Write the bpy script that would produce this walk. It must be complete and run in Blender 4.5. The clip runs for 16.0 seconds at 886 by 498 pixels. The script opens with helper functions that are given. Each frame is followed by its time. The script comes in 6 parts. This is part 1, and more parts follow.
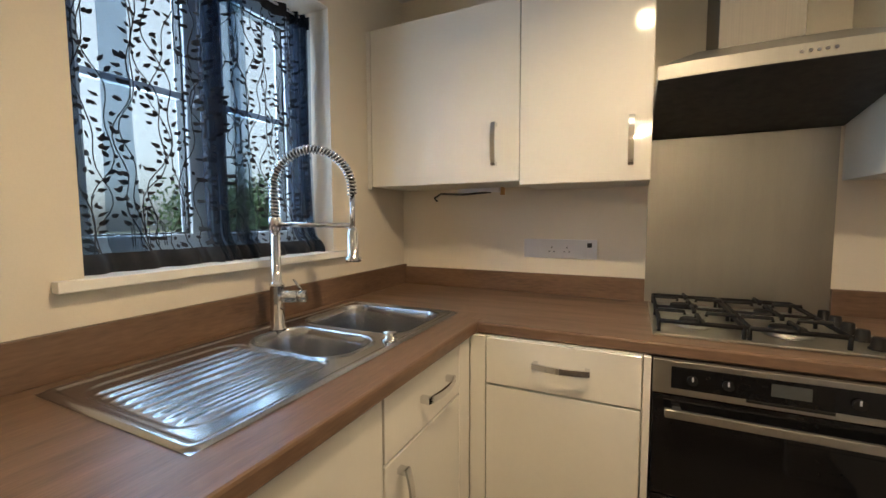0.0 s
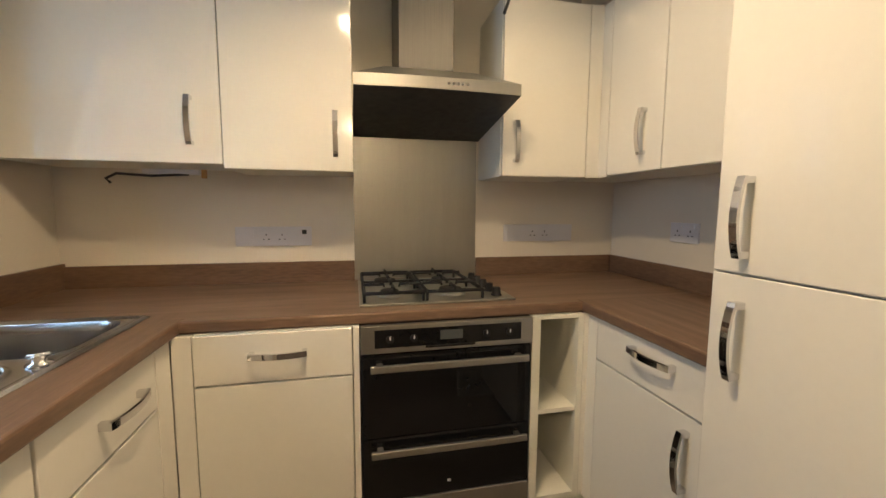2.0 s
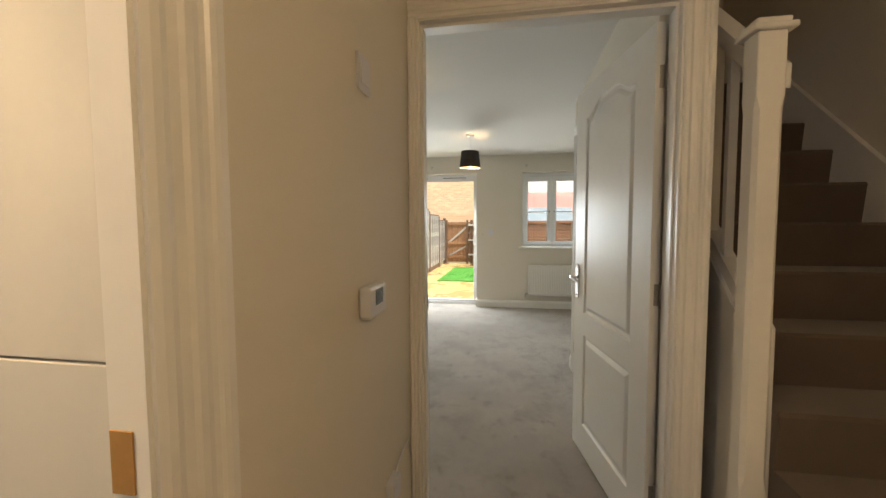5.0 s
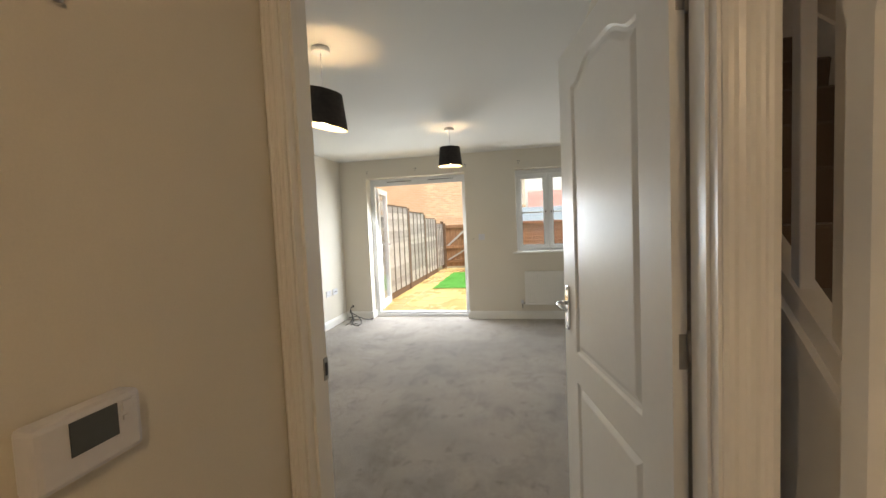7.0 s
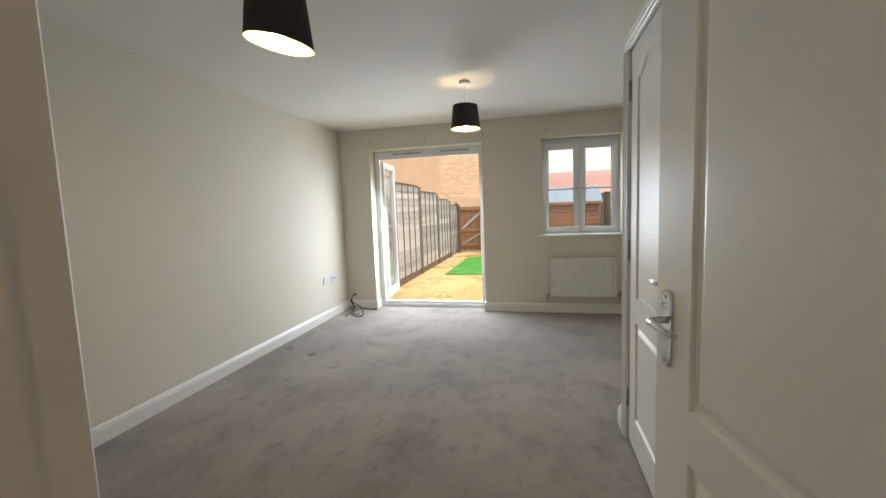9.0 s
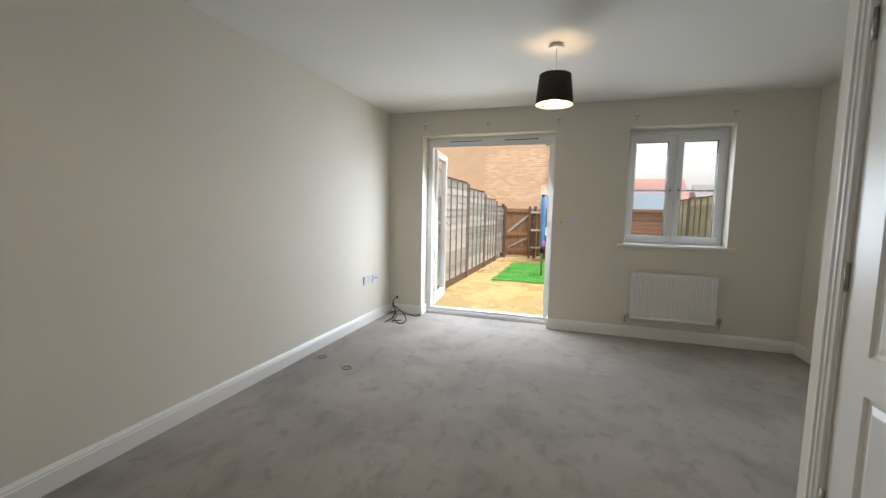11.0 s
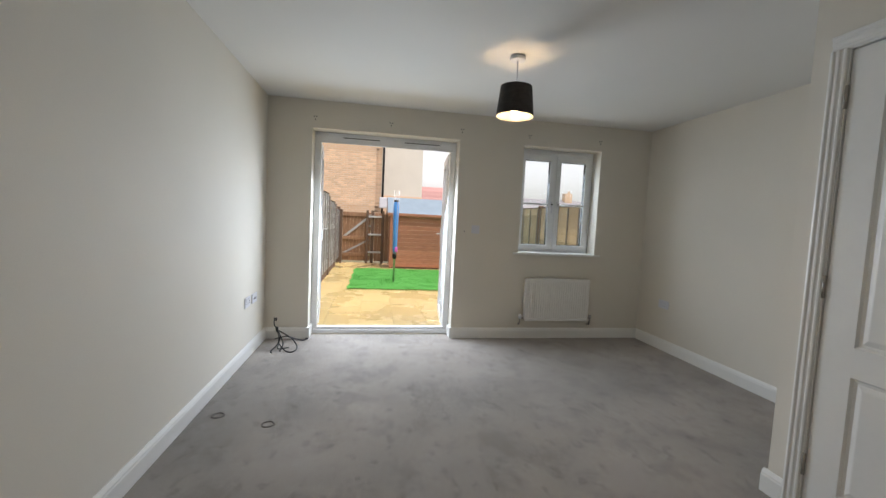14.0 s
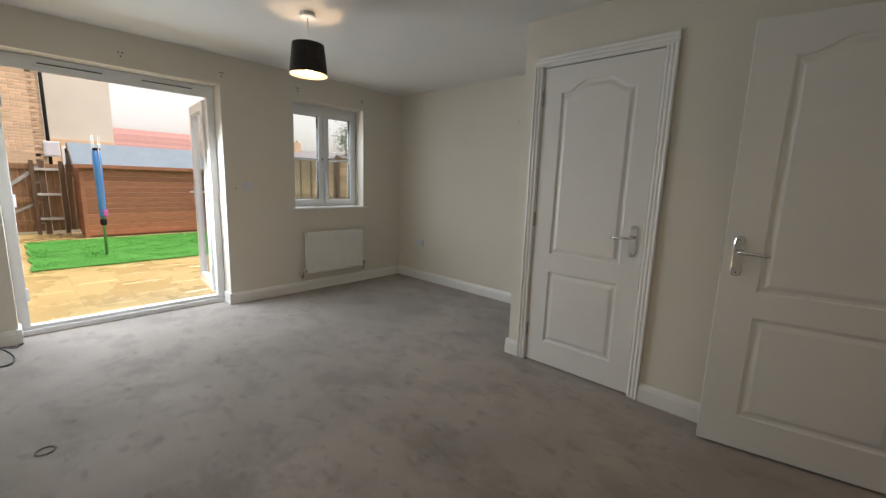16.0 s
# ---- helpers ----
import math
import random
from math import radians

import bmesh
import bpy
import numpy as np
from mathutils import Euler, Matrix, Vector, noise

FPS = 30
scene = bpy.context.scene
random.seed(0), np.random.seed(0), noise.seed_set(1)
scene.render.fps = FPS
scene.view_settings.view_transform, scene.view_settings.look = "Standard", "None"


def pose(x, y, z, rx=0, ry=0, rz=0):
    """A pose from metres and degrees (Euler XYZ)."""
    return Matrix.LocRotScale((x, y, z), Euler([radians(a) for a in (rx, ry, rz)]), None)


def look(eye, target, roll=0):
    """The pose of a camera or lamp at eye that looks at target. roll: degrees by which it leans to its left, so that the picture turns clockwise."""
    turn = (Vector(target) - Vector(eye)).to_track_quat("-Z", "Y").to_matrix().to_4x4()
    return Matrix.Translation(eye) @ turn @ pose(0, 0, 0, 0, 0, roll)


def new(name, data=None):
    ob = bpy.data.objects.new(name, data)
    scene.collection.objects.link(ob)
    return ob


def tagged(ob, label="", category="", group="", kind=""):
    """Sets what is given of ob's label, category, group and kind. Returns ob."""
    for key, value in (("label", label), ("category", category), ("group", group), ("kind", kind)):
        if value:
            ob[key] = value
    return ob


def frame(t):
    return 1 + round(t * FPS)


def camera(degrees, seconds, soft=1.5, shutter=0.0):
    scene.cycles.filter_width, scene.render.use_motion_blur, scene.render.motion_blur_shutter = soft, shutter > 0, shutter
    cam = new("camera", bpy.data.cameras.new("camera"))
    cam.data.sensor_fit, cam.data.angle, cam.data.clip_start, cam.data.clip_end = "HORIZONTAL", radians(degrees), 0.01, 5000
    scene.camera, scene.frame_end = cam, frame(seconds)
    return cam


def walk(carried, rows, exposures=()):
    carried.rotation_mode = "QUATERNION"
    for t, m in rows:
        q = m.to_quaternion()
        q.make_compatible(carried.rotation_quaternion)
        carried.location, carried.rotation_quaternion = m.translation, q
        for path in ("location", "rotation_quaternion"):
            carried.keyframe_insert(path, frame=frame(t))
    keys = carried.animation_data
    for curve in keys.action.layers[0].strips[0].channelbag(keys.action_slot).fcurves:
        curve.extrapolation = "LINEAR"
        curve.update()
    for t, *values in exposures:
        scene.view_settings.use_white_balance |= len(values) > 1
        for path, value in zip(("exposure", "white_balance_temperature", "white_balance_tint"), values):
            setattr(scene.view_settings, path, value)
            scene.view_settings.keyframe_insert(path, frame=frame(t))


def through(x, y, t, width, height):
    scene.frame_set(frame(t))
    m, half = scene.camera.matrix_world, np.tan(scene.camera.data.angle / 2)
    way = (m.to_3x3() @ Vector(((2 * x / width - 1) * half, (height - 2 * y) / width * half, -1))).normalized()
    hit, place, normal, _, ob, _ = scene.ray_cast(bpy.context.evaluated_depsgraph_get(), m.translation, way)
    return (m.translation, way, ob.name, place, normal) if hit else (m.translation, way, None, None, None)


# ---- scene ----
cam = camera(95.6, 16.0)
PATH = [
    (0, (0.286, 0.124, 1.264), (-0.571, 1.925, 1.116), -0.2),
    (0.5, (0.294, 0.123, 1.254), (-0.23, 2.045, 1.078), -0.4),
    (1, (0.309, 0.105, 1.248), (0.119, 2.087, 1.059), 0.1),
    (1.5, (0.32, 0.094, 1.252), (0.453, 2.08, 1.056), 0.3),
    (2, (0.327, 0.073, 1.261), (0.763, 2.014, 1.055), 0.3),
    (2.5, (0.342, 0.013, 1.283), (1.075, 1.86, 1.061), 0.5),
    (3, (0.419, -0.074, 1.3), (1.49, 1.601, 1.076), 1.2),
    (3.5, (0.525, -0.171, 1.312), (1.962, 1.208, 1.129), 1.8),
    (4, (0.589, -0.246, 1.333), (2.322, 0.739, 1.167), 1.6),
    (4.5, (0.605, -0.258, 1.347), (2.517, 0.308, 1.187), 1.1),
    (4.7, (0.609, -0.232, 1.329), (2.571, 0.135, 1.201), 0.4),
    (6.8, (1.174, -0.422, 1.385), (3.146, -0.103, 1.275), -1.9),
    (7, (1.266, -0.416, 1.374), (3.227, -0.042, 1.26), -2.5),
    (7.5, (1.489, -0.432, 1.336), (3.425, 0.034, 1.149), -3.2),
    (8, (1.634, -0.406, 1.317), (3.575, 0.021, 1.097), -2.6),
    (8.5, (1.772, -0.336, 1.315), (3.728, 0.032, 1.116), -2.1),
    (8.7, (1.839, -0.388, 1.32), (3.779, 0.051, 1.11), -2.3),
    (9, (1.987, -0.297, 1.31), (3.927, 0.15, 1.118), -2.1),
    (9.5, (2.167, -0.258, 1.307), (4.085, 0.29, 1.153), -0.6),
    (10, (2.308, -0.177, 1.276), (4.212, 0.408, 1.097), 0.8),
    (10.2, (2.342, -0.111, 1.277), (4.235, 0.508, 1.091), 1.0),
    (12.3, (2.914, 0.494, 1.212), (4.838, 1.017, 1.049), 3.0),
    (12.5, (2.92, 0.583, 1.218), (4.862, 1.037, 1.059), 3.1),
    (13, (2.974, 0.771, 1.21), (4.946, 1.065, 1.057), 3.0),
    (13.5, (2.966, 0.966, 1.229), (4.96, 1.008, 1.078), 3.2),
    (14, (2.83, 1.189, 1.272), (4.796, 0.848, 1.131), 2.8),
    (14.5, (2.826, 1.419, 1.278), (4.739, 0.856, 1.125), 2.6),
    (15, (2.916, 1.601, 1.277), (4.794, 0.935, 1.105), 1.6),
    (15.5, (2.886, 1.732, 1.282), (4.584, 0.692, 1.1), 0.7),
    (15.8, (2.829, 1.757, 1.301), (4.314, 0.456, 0.981), 1.7),
    (16, (2.804, 1.772, 1.308), (4.144, 0.324, 0.976), 1.9),
]
walk(cam, [(t, look(eye, target, roll)) for t, eye, target, roll in PATH],
     exposures=[(0, 1.7, 6900, 10), (0.5, 1.78, 7250, 10), (1.5, 1.78, 7350, 10), (3.0, 1.75, 6500, 11), (3.5, 1.6, 7000, 14), (4.5, 1.55, 7900, 13), (7.0, 1.48, 7700, 15),
                (8.0, 1.28, 7800, 15), (9.0, 1.22, 7350, 15), (10.0, 1.2, 7150, 16), (12.5, 1.02, 6900, 16), (14.5, 0.95, 6850, 16), (16.0, 0.88, 7350, 17)])

# ---- world, sun, exposure ----
world = bpy.data.worlds.new("overcast")
scene.world = world
world.use_nodes = True
wn = world.node_tree.nodes
wl = world.node_tree.links
sky = wn.new("ShaderNodeTexSky")
sky.sky_type = "NISHITA"
sky.sun_disc = False
sky.sun_elevation, sky.sun_rotation = radians(66), radians(215)
sky.air_density, sky.dust_density, sky.ozone_density = 1.0, 3.0, 1.0
grey = wn.new("ShaderNodeHueSaturation")
grey.inputs["Saturation"].default_value = 0.25
wl.new(sky.outputs[0], grey.inputs["Color"])
wl.new(grey.outputs[0], wn["Background"].inputs["Color"])
wn["Background"].inputs["Strength"].default_value = 0.15


def lamp(name, kind, where, power, colour, **kw):
    data = bpy.data.lights.new(name, kind)
    data.energy, data.color = power, colour
    for k, v in kw.items():
        if k == "radius":
            data.shadow_soft_size = v
        elif k == "cone":
            data.spot_size, data.spot_blend = radians(v), 0.75
        elif k == "angle":
            data.angle = v
        elif k == "size":
            data.size = v
        elif k == "size_y":
            data.shape, data.size_y = "RECTANGLE", v
    ob = new(name, data)
    ob.matrix_world = where
    return ob


lamp("sun", "SUN", look((0, 0, 10), (0.9, 1.3, 6.5)), 1.45, (0.97, 0.98, 1.0), angle=radians(25))
WARM = (1.0, 0.77, 0.50)
lamp("kitchen_spot_light_a", "SPOT", pose(0.31, 0.71, 2.365), 17, WARM, radius=0.03, cone=152)
# Added fill for the hood side; no spot is known at this place.
lamp("kitchen_fill_light_b", "SPOT", pose(0.85, 1.15, 2.365), 4, WARM, radius=0.03, cone=152)
lamp("hall_bulb", "POINT", pose(0.35, -0.95, 2.08), 15, WARM, radius=0.04)
lamp("pendant_bulb_a", "POINT", pose(3.42, 0.645, 2.008), 6.0, (1.0, 0.76, 0.45), radius=0.035)
lamp("pendant_bulb_b", "POINT", pose(5.51, 0.274, 2.048), 4.0, (1.0, 0.76, 0.45), radius=0.035)
lamp("french_door_daylight", "AREA", look((7.50, 1.06, 1.22), (6.1, 1.06, 0.24)), 30, (0.66, 0.83, 1.0), size=1.15, size_y=1.2)
lamp("window_daylight", "AREA", look((7.50, -0.84, 1.55), (6.1, -0.84, 0.6)), 8, (0.66, 0.83, 1.0), size=0.75, size_y=0.8)
lamp("kitchen_window_daylight", "AREA", look((-1.18, 1.03, 1.65), (0, 1.03, 1.3)), 11, (0.62, 0.78, 1.0), size=0.8, size_y=0.95)


# ---- materials ----
def material(name, colour, rough=0.5, metal=0.0, var=0.06, scale=3.0, fine=120.0, bump=0.05, coat=0.0, stretch=(1, 1, 1),
             second=None, mix=0.5, emit=0.0, sheen=0.0, island=0.0):
    """Principled surface with variation at two scales, fine relief and uneven gloss."""
    m = bpy.data.materials.new(name)
    m.use_nodes = True
    nt = m.node_tree
    n, l = nt.nodes, nt.links
    b = n["Principled BSDF"]
    tc = n.new("ShaderNodeTexCoord")
    mp = n.new("ShaderNodeMapping")
    mp.inputs["Scale"].default_value = stretch
    l.new(tc.outputs["Object"], mp.inputs["Vector"])
    big = n.new("ShaderNodeTexNoise")
    big.inputs["Scale"].default_value, big.inputs["Detail"].default_value = scale, 4
    small = n.new("ShaderNodeTexNoise")
    small.inputs["Scale"].default_value, small.inputs["Detail"].default_value = fine, 3
    for t in (big, small):
        l.new(mp.outputs[0], t.inputs["Vector"])
    mixer = n.new("ShaderNodeMix")
    mixer.data_type = "RGBA"
    c2 = second or tuple(c * (1 - 2 * var) for c in colour)
    c1 = colour if second else tuple(min(1, c * (1 + var)) for c in colour)
    mixer.inputs[6].default_value, mixer.inputs[7].default_value = (*c1, 1), (*c2, 1)
    ramp = n.new("ShaderNodeMapRange")
    ramp.inputs["From Min"].default_value, ramp.inputs["From Max"].default_value = 0.3, 0.7
    add = n.new("ShaderNodeMath")
    add.operation = "MULTIPLY_ADD"
    l.new(small.outputs[0], add.inputs[0])
    add.inputs[1].default_value = 0.45
    sub = n.new("ShaderNodeMath")
    sub.operation = "MULTIPLY"
    l.new(big.outputs[0], sub.inputs[0])
    sub.inputs[1].default_value = 0.55
    l.new(sub.outputs[0], add.inputs[2])
    l.new(add.outputs[0], ramp.inputs["Value"])
    l.new(ramp.outputs[0], mixer.inputs[0])
    last = mixer.outputs[2]
    if island:
        oi = n.new("ShaderNodeObjectInfo")
        hs = n.new("ShaderNodeHueSaturation")
        mr = n.new("ShaderNodeMapRange")
        mr.inputs["To Min"].default_value, mr.inputs["To Max"].default_value = 1 - island, 1 + island
        l.new(oi.outputs["Random"], mr.inputs["Value"])
        l.new(mr.outputs[0], hs.inputs["Value"])
        l.new(last, hs.inputs["Color"])
        last = hs.outputs[0]
    l.new(last, b.inputs["Base Color"])
    rr = n.new("ShaderNodeMapRange")
    rr.inputs["To Min"].default_value, rr.inputs["To Max"].default_value = max(0.02, rough * 0.85), min(1, rough * 1.15)
    l.new(big.outputs[0], rr.inputs["Value"])
    l.new(rr.outputs[0], b.inputs["Roughness"])
    b.inputs["Metallic"].default_value = metal
    b.inputs["Coat Weight"].default_value = coat
    b.inputs["Coat Roughness"].default_value = 0.04
    b.inputs["Sheen Weight"].default_value = sheen
    if bump:
        bp = n.new("ShaderNodeBump")
        bp.inputs["Strength"].default_value, bp.inputs["Distance"].default_value = bump, 0.004
        l.new(small.outputs[0], bp.inputs["Height"])
        l.new(bp.outputs[0], b.inputs["Normal"])
    if emit:
        b.inputs["Emission Color"].default_value, b.inputs["Emission Strength"].default_value = (*colour, 1), emit
    return m


def glass(name, tint=(1, 1, 1), rough=0.0, alpha=0.9):
    m = bpy.data.materials.new(name)
    m.use_nodes = True
    n, l = m.node_tree.nodes, m.node_tree.links
    n.remove(n["Principled BSDF"])
    tr, gl, mx, fr = n.new("ShaderNodeBsdfTransparent"), n.new("ShaderNodeBsdfGlossy"), n.new("ShaderNodeMixShader"), n.new("ShaderNodeMath")
    tr.inputs[0].default_value = (*tint, 1)
    gl.inputs["Roughness"].default_value = rough
    lw, pw = n.new("ShaderNodeLayerWeight"), n.new("ShaderNodeMath")
    lw.inputs["Blend"].default_value = 0.5
    pw.operation, pw.inputs[1].default_value = "POWER", 5.0
    l.new(lw.outputs["Facing"], pw.inputs[0])
    fr.operation, fr.inputs[1].default_value, fr.inputs[2].default_value = "MULTIPLY_ADD", 0.85, 0.05
    l.new(pw.outputs[0], fr.inputs[0])
    l.new(fr.outputs[0], mx.inputs[0])
    l.new(tr.outputs[0], mx.inputs[1])
    l.new(gl.outputs[0], mx.inputs[2])
    l.new(mx.outputs[0], n["Material Output"].inputs[0])
    return m


WALL = material("magnolia_emulsion", (0.71, 0.66, 0.575), 0.75, var=0.025, scale=1.3, fine=260, bump=0.05)
CEIL = material("white_ceiling_emulsion", (0.72, 0.71, 0.685), 0.8, var=0.02, scale=1.0, fine=200, bump=0.05)
WHITE = material("white_satin_woodwork", (0.80, 0.785, 0.75), 0.34, var=0.012, scale=2.5, fine=40, bump=0.0)
UPVC = material("white_upvc", (0.82, 0.83, 0.84), 0.25, var=0.02, scale=5, fine=80, bump=0.01)
GLOSS = material("gloss_cream_laminate", (0.80, 0.775, 0.715), 0.10, var=0.012, scale=2, fine=60, bump=0.004, coat=0.6)
CARCASS = material("cream_melamine", (0.74, 0.73, 0.66), 0.45, var=0.02, scale=4, fine=100, bump=0.02)
WOOD = material("walnut_laminate", (0.215, 0.132, 0.088), 0.36, scale=2.4, fine=22, bump=0.03, stretch=(1.0, 12, 6), second=(0.095, 0.057, 0.038))
WOODY = material("walnut_laminate_lengthwise", (0.215, 0.132, 0.088), 0.36, scale=2.4, fine=22, bump=0.03, stretch=(12, 1.0, 6), second=(0.095, 0.057, 0.038))
STEEL = material("brushed_steel", (0.40, 0.395, 0.375), 0.38, 1.0, var=0.03, scale=2.0, fine=26, bump=0.006, stretch=(14, 14, 1))
SINK = material("satin_sink_steel", (0.50, 0.51, 0.53), 0.22, 1.0, var=0.05, scale=6, fine=140, bump=0.02)
SATIN = material("satin_chimney_steel", (0.22, 0.212, 0.195), 0.62, 1.0, var=0.04, scale=3, fine=60, bump=0.02, stretch=(60, 60, 1))
CHROME = material("chrome", (0.72, 0.72, 0.73), 0.07, 1.0, var=0.02, scale=8, fine=60, bump=0.0)
NICKEL = material("brushed_nickel_hinge", (0.40, 0.38, 0.35), 0.35, 1.0, var=0.08, scale=20, fine=90, bump=0.03)
BLACKGLASS = material("black_oven_glass", (0.008, 0.008, 0.009), 0.05, var=0.1, scale=4, fine=60, bump=0.0)
BLACK = material("black_enamel", (0.012, 0.012, 0.013), 0.55, var=0.2, scale=20, fine=140, bump=0.08)
BLACKGLASS.node_tree.nodes["Principled BSDF"].inputs["Specular IOR Level"].default_value = 0.3
DARKMESH = material("dark_filter_mesh", (0.05, 0.05, 0.05), 0.45, 0.6, var=0.2, scale=30, fine=260, bump=0.15)
PLASTIC = material("white_plastic", (0.66, 0.66, 0.70), 0.3, var=0.02, scale=10, fine=90, bump=0.01)
SCREEN = material("grey_lcd_screen", (0.07, 0.08, 0.085), 0.2, var=0.05, scale=20, fine=90, bump=0.0)
# Near-black for dark parts; in slots, holes and the void it paints the shade.
DARK = material("dark_parts_and_shade", (0.02, 0.02, 0.02), 0.6, var=0.1, scale=20, fine=90, bump=0.0)
CARPET = material("taupe_pile_carpet", (0.355, 0.308, 0.272), 0.95, scale=1.6, fine=420, bump=0.8, second=(0.255, 0.220, 0.190), sheen=0.25)
STAIRCARPET = material("brown_stair_carpet", (0.12, 0.085, 0.06), 0.95, scale=4, fine=380, bump=0.6, second=(0.075, 0.052, 0.038), sheen=0.2)
VINYL = material("beige_vinyl_floor", (0.17, 0.135, 0.105), 0.4, scale=3, fine=60, bump=0.02)
SHADE_OUT = material("black_woven_shade", (0.022, 0.017, 0.015), 0.8, var=0.2, scale=30, fine=420, bump=0.3)
SHADE_IN = material("white_shade_lining", (0.62, 0.55, 0.42), 0.6, var=0.02, scale=20, fine=200, bump=0.02)
BULB = material("lit_bulb", (1.0, 0.80, 0.50), 0.4, emit=14.0, bump=0)
SPOT = material("lit_spot", (1.0, 0.84, 0.60), 0.4, emit=40.0, bump=0)
BRASSWOOD = material("bare_wood_mortice", (0.42, 0.23, 0.08), 0.6, scale=20, fine=90, bump=0.1)
CABLE = material("black_cable", (0.015, 0.015, 0.016), 0.45, var=0.1, scale=30, fine=90, bump=0.0)
PANE = glass("clear_pane", (0.96, 0.98, 0.98))
PATIO = material("wet_buff_paving", (0.66, 0.51, 0.22), 0.09, scale=0.9, fine=40, bump=0.04, second=(0.56, 0.43, 0.18), island=0.03)
JOINT = material("sandy_joint", (0.46, 0.33, 0.14), 0.7, scale=4, fine=90, bump=0.2)
TURF = material("artificial_turf", (0.065, 0.33, 0.05), 0.8, scale=5, fine=300, bump=0.8, second=(0.045, 0.24, 0.035))
FENCE = material("weathered_fence_larch", (0.46, 0.46, 0.46), 0.85, scale=4, fine=40, bump=0.3, stretch=(2, 2, 12), second=(0.31, 0.30, 0.29), island=0.28)
FENCEPOST = material("brown_fence_post", (0.17, 0.105, 0.07), 0.85, scale=4, fine=60, bump=0.3, stretch=(12, 12, 2), second=(0.10, 0.065, 0.045))
GATE = material("stained_gate_timber", (0.38, 0.215, 0.12), 0.8, scale=2, fine=40, bump=0.3, stretch=(14, 14, 2), second=(0.17, 0.09, 0.05), island=0.15)
SHED = material("red_stained_shiplap", (0.46, 0.19, 0.105), 0.6, scale=3, fine=40, bump=0.2, stretch=(2, 2, 14), second=(0.22, 0.085, 0.05), island=0.14)
FELT = material("blue_grey_roof_felt", (0.19, 0.25, 0.30), 0.85, scale=4, fine=260, bump=0.5)
BRICK = material("buff_orange_brick", (0.76, 0.56, 0.38), 0.85, scale=2, fine=60, bump=0.4, second=(0.66, 0.43, 0.28), island=0.14)
MORTAR = material("pale_mortar", (0.68, 0.60, 0.50), 0.9, scale=5, fine=120, bump=0.3)
RENDER = material("cream_render", (0.72, 0.68, 0.60), 0.85, var=0.04, scale=1.5, fine=120, bump=0.2)
# Tile red is muted in the base colour to paint in distance haze.
ROOFTILE = material("red_brown_roof_tile", (0.38, 0.20, 0.18), 0.8, scale=3, fine=60, bump=0.3, island=0.15)
BLUECOVER = material("blue_airer_cover", (0.05, 0.25, 0.62), 0.45, scale=12, fine=80, bump=0.2)
EARTH = material("bare_ground", (0.20, 0.17, 0.12), 0.95, scale=0.6, fine=20, bump=0.4, second=(0.12, 0.13, 0.07))
LEAF = material("hedge_leaves", (0.12, 0.19, 0.08), 0.7, scale=6, fine=60, bump=0.1, second=(0.04, 0.08, 0.025))


# wet paving: smooth water film in patches, rougher stone between
def puddled(m):
    n, l = m.node_tree.nodes, m.node_tree.links
    b = n["Principled BSDF"]
    geo = n.new("ShaderNodeNewGeometry")
    nz = n.new("ShaderNodeTexNoise")
    nz.inputs["Scale"].default_value, nz.inputs["Detail"].default_value, nz.inputs["Roughness"].default_value = 1.3, 6, 0.6
    mr = n.new("ShaderNodeMapRange")
    mr.inputs["From Min"].default_value, mr.inputs["From Max"].default_value = 0.42, 0.60
    mr.inputs["To Min"].default_value, mr.inputs["To Max"].default_value = 0.16, 0.50
    l.new(geo.outputs["Position"], nz.inputs["Vector"])
    l.new(nz.outputs[0], mr.inputs["Value"])
    l.new(mr.outputs[0], b.inputs["Roughness"])
    b.inputs["Coat Weight"].default_value, b.inputs["Coat Roughness"].default_value = 0.6, 0.22


puddled(PATIO)


# brushed pile: broad shading where it was walked flat, and small scuffs
def brushed(m):
    n, l = m.node_tree.nodes, m.node_tree.links
    b = n["Principled BSDF"]
    last = b.inputs["Base Color"].links[0].from_socket
    tc = n.new("ShaderNodeTexCoord")
    for scale, detail, rough, warp, stretch, lo, hi, dark, light in ((0.8, 3, 0.55, 0.2, (1.0, 0.8, 1.0), 0.40, 0.58, 0.80, 1.08),
                                                                     (3.4, 8, 0.68, 0.1, (0.75, 1.0, 1.0), 0.50, 0.62, 1.03, 0.80),
                                                                     (11.0, 4, 0.6, 0.1, (0.8, 1.0, 1.0), 0.57, 0.66, 1.0, 0.78)):
        mp = n.new("ShaderNodeMapping")
        mp.inputs["Scale"].default_value = stretch
        nz = n.new("ShaderNodeTexNoise")
        nz.inputs["Scale"].default_value, nz.inputs["Detail"].default_value, nz.inputs["Roughness"].default_value = scale, detail, rough
        nz.inputs["Distortion"].default_value = warp
        mr = n.new("ShaderNodeMapRange")
        mr.inputs["From Min"].default_value, mr.inputs["From Max"].default_value = lo, hi
        mr.inputs["To Min"].default_value, mr.inputs["To Max"].default_value = dark, light
        hs = n.new("ShaderNodeHueSaturation")
        l.new(tc.outputs["Object"], mp.inputs["Vector"])
        l.new(mp.outputs[0], nz.inputs["Vector"])
        l.new(nz.outputs[0], mr.inputs["Value"])
        l.new(mr.outputs[0], hs.inputs["Value"])
        l.new(last, hs.inputs["Color"])
        last = hs.outputs[0]
    l.new(last, b.inputs["Base Color"])


brushed(CARPET)


BLACK.node_tree.nodes["Principled BSDF"].inputs["Specular IOR Level"].default_value = 0.22


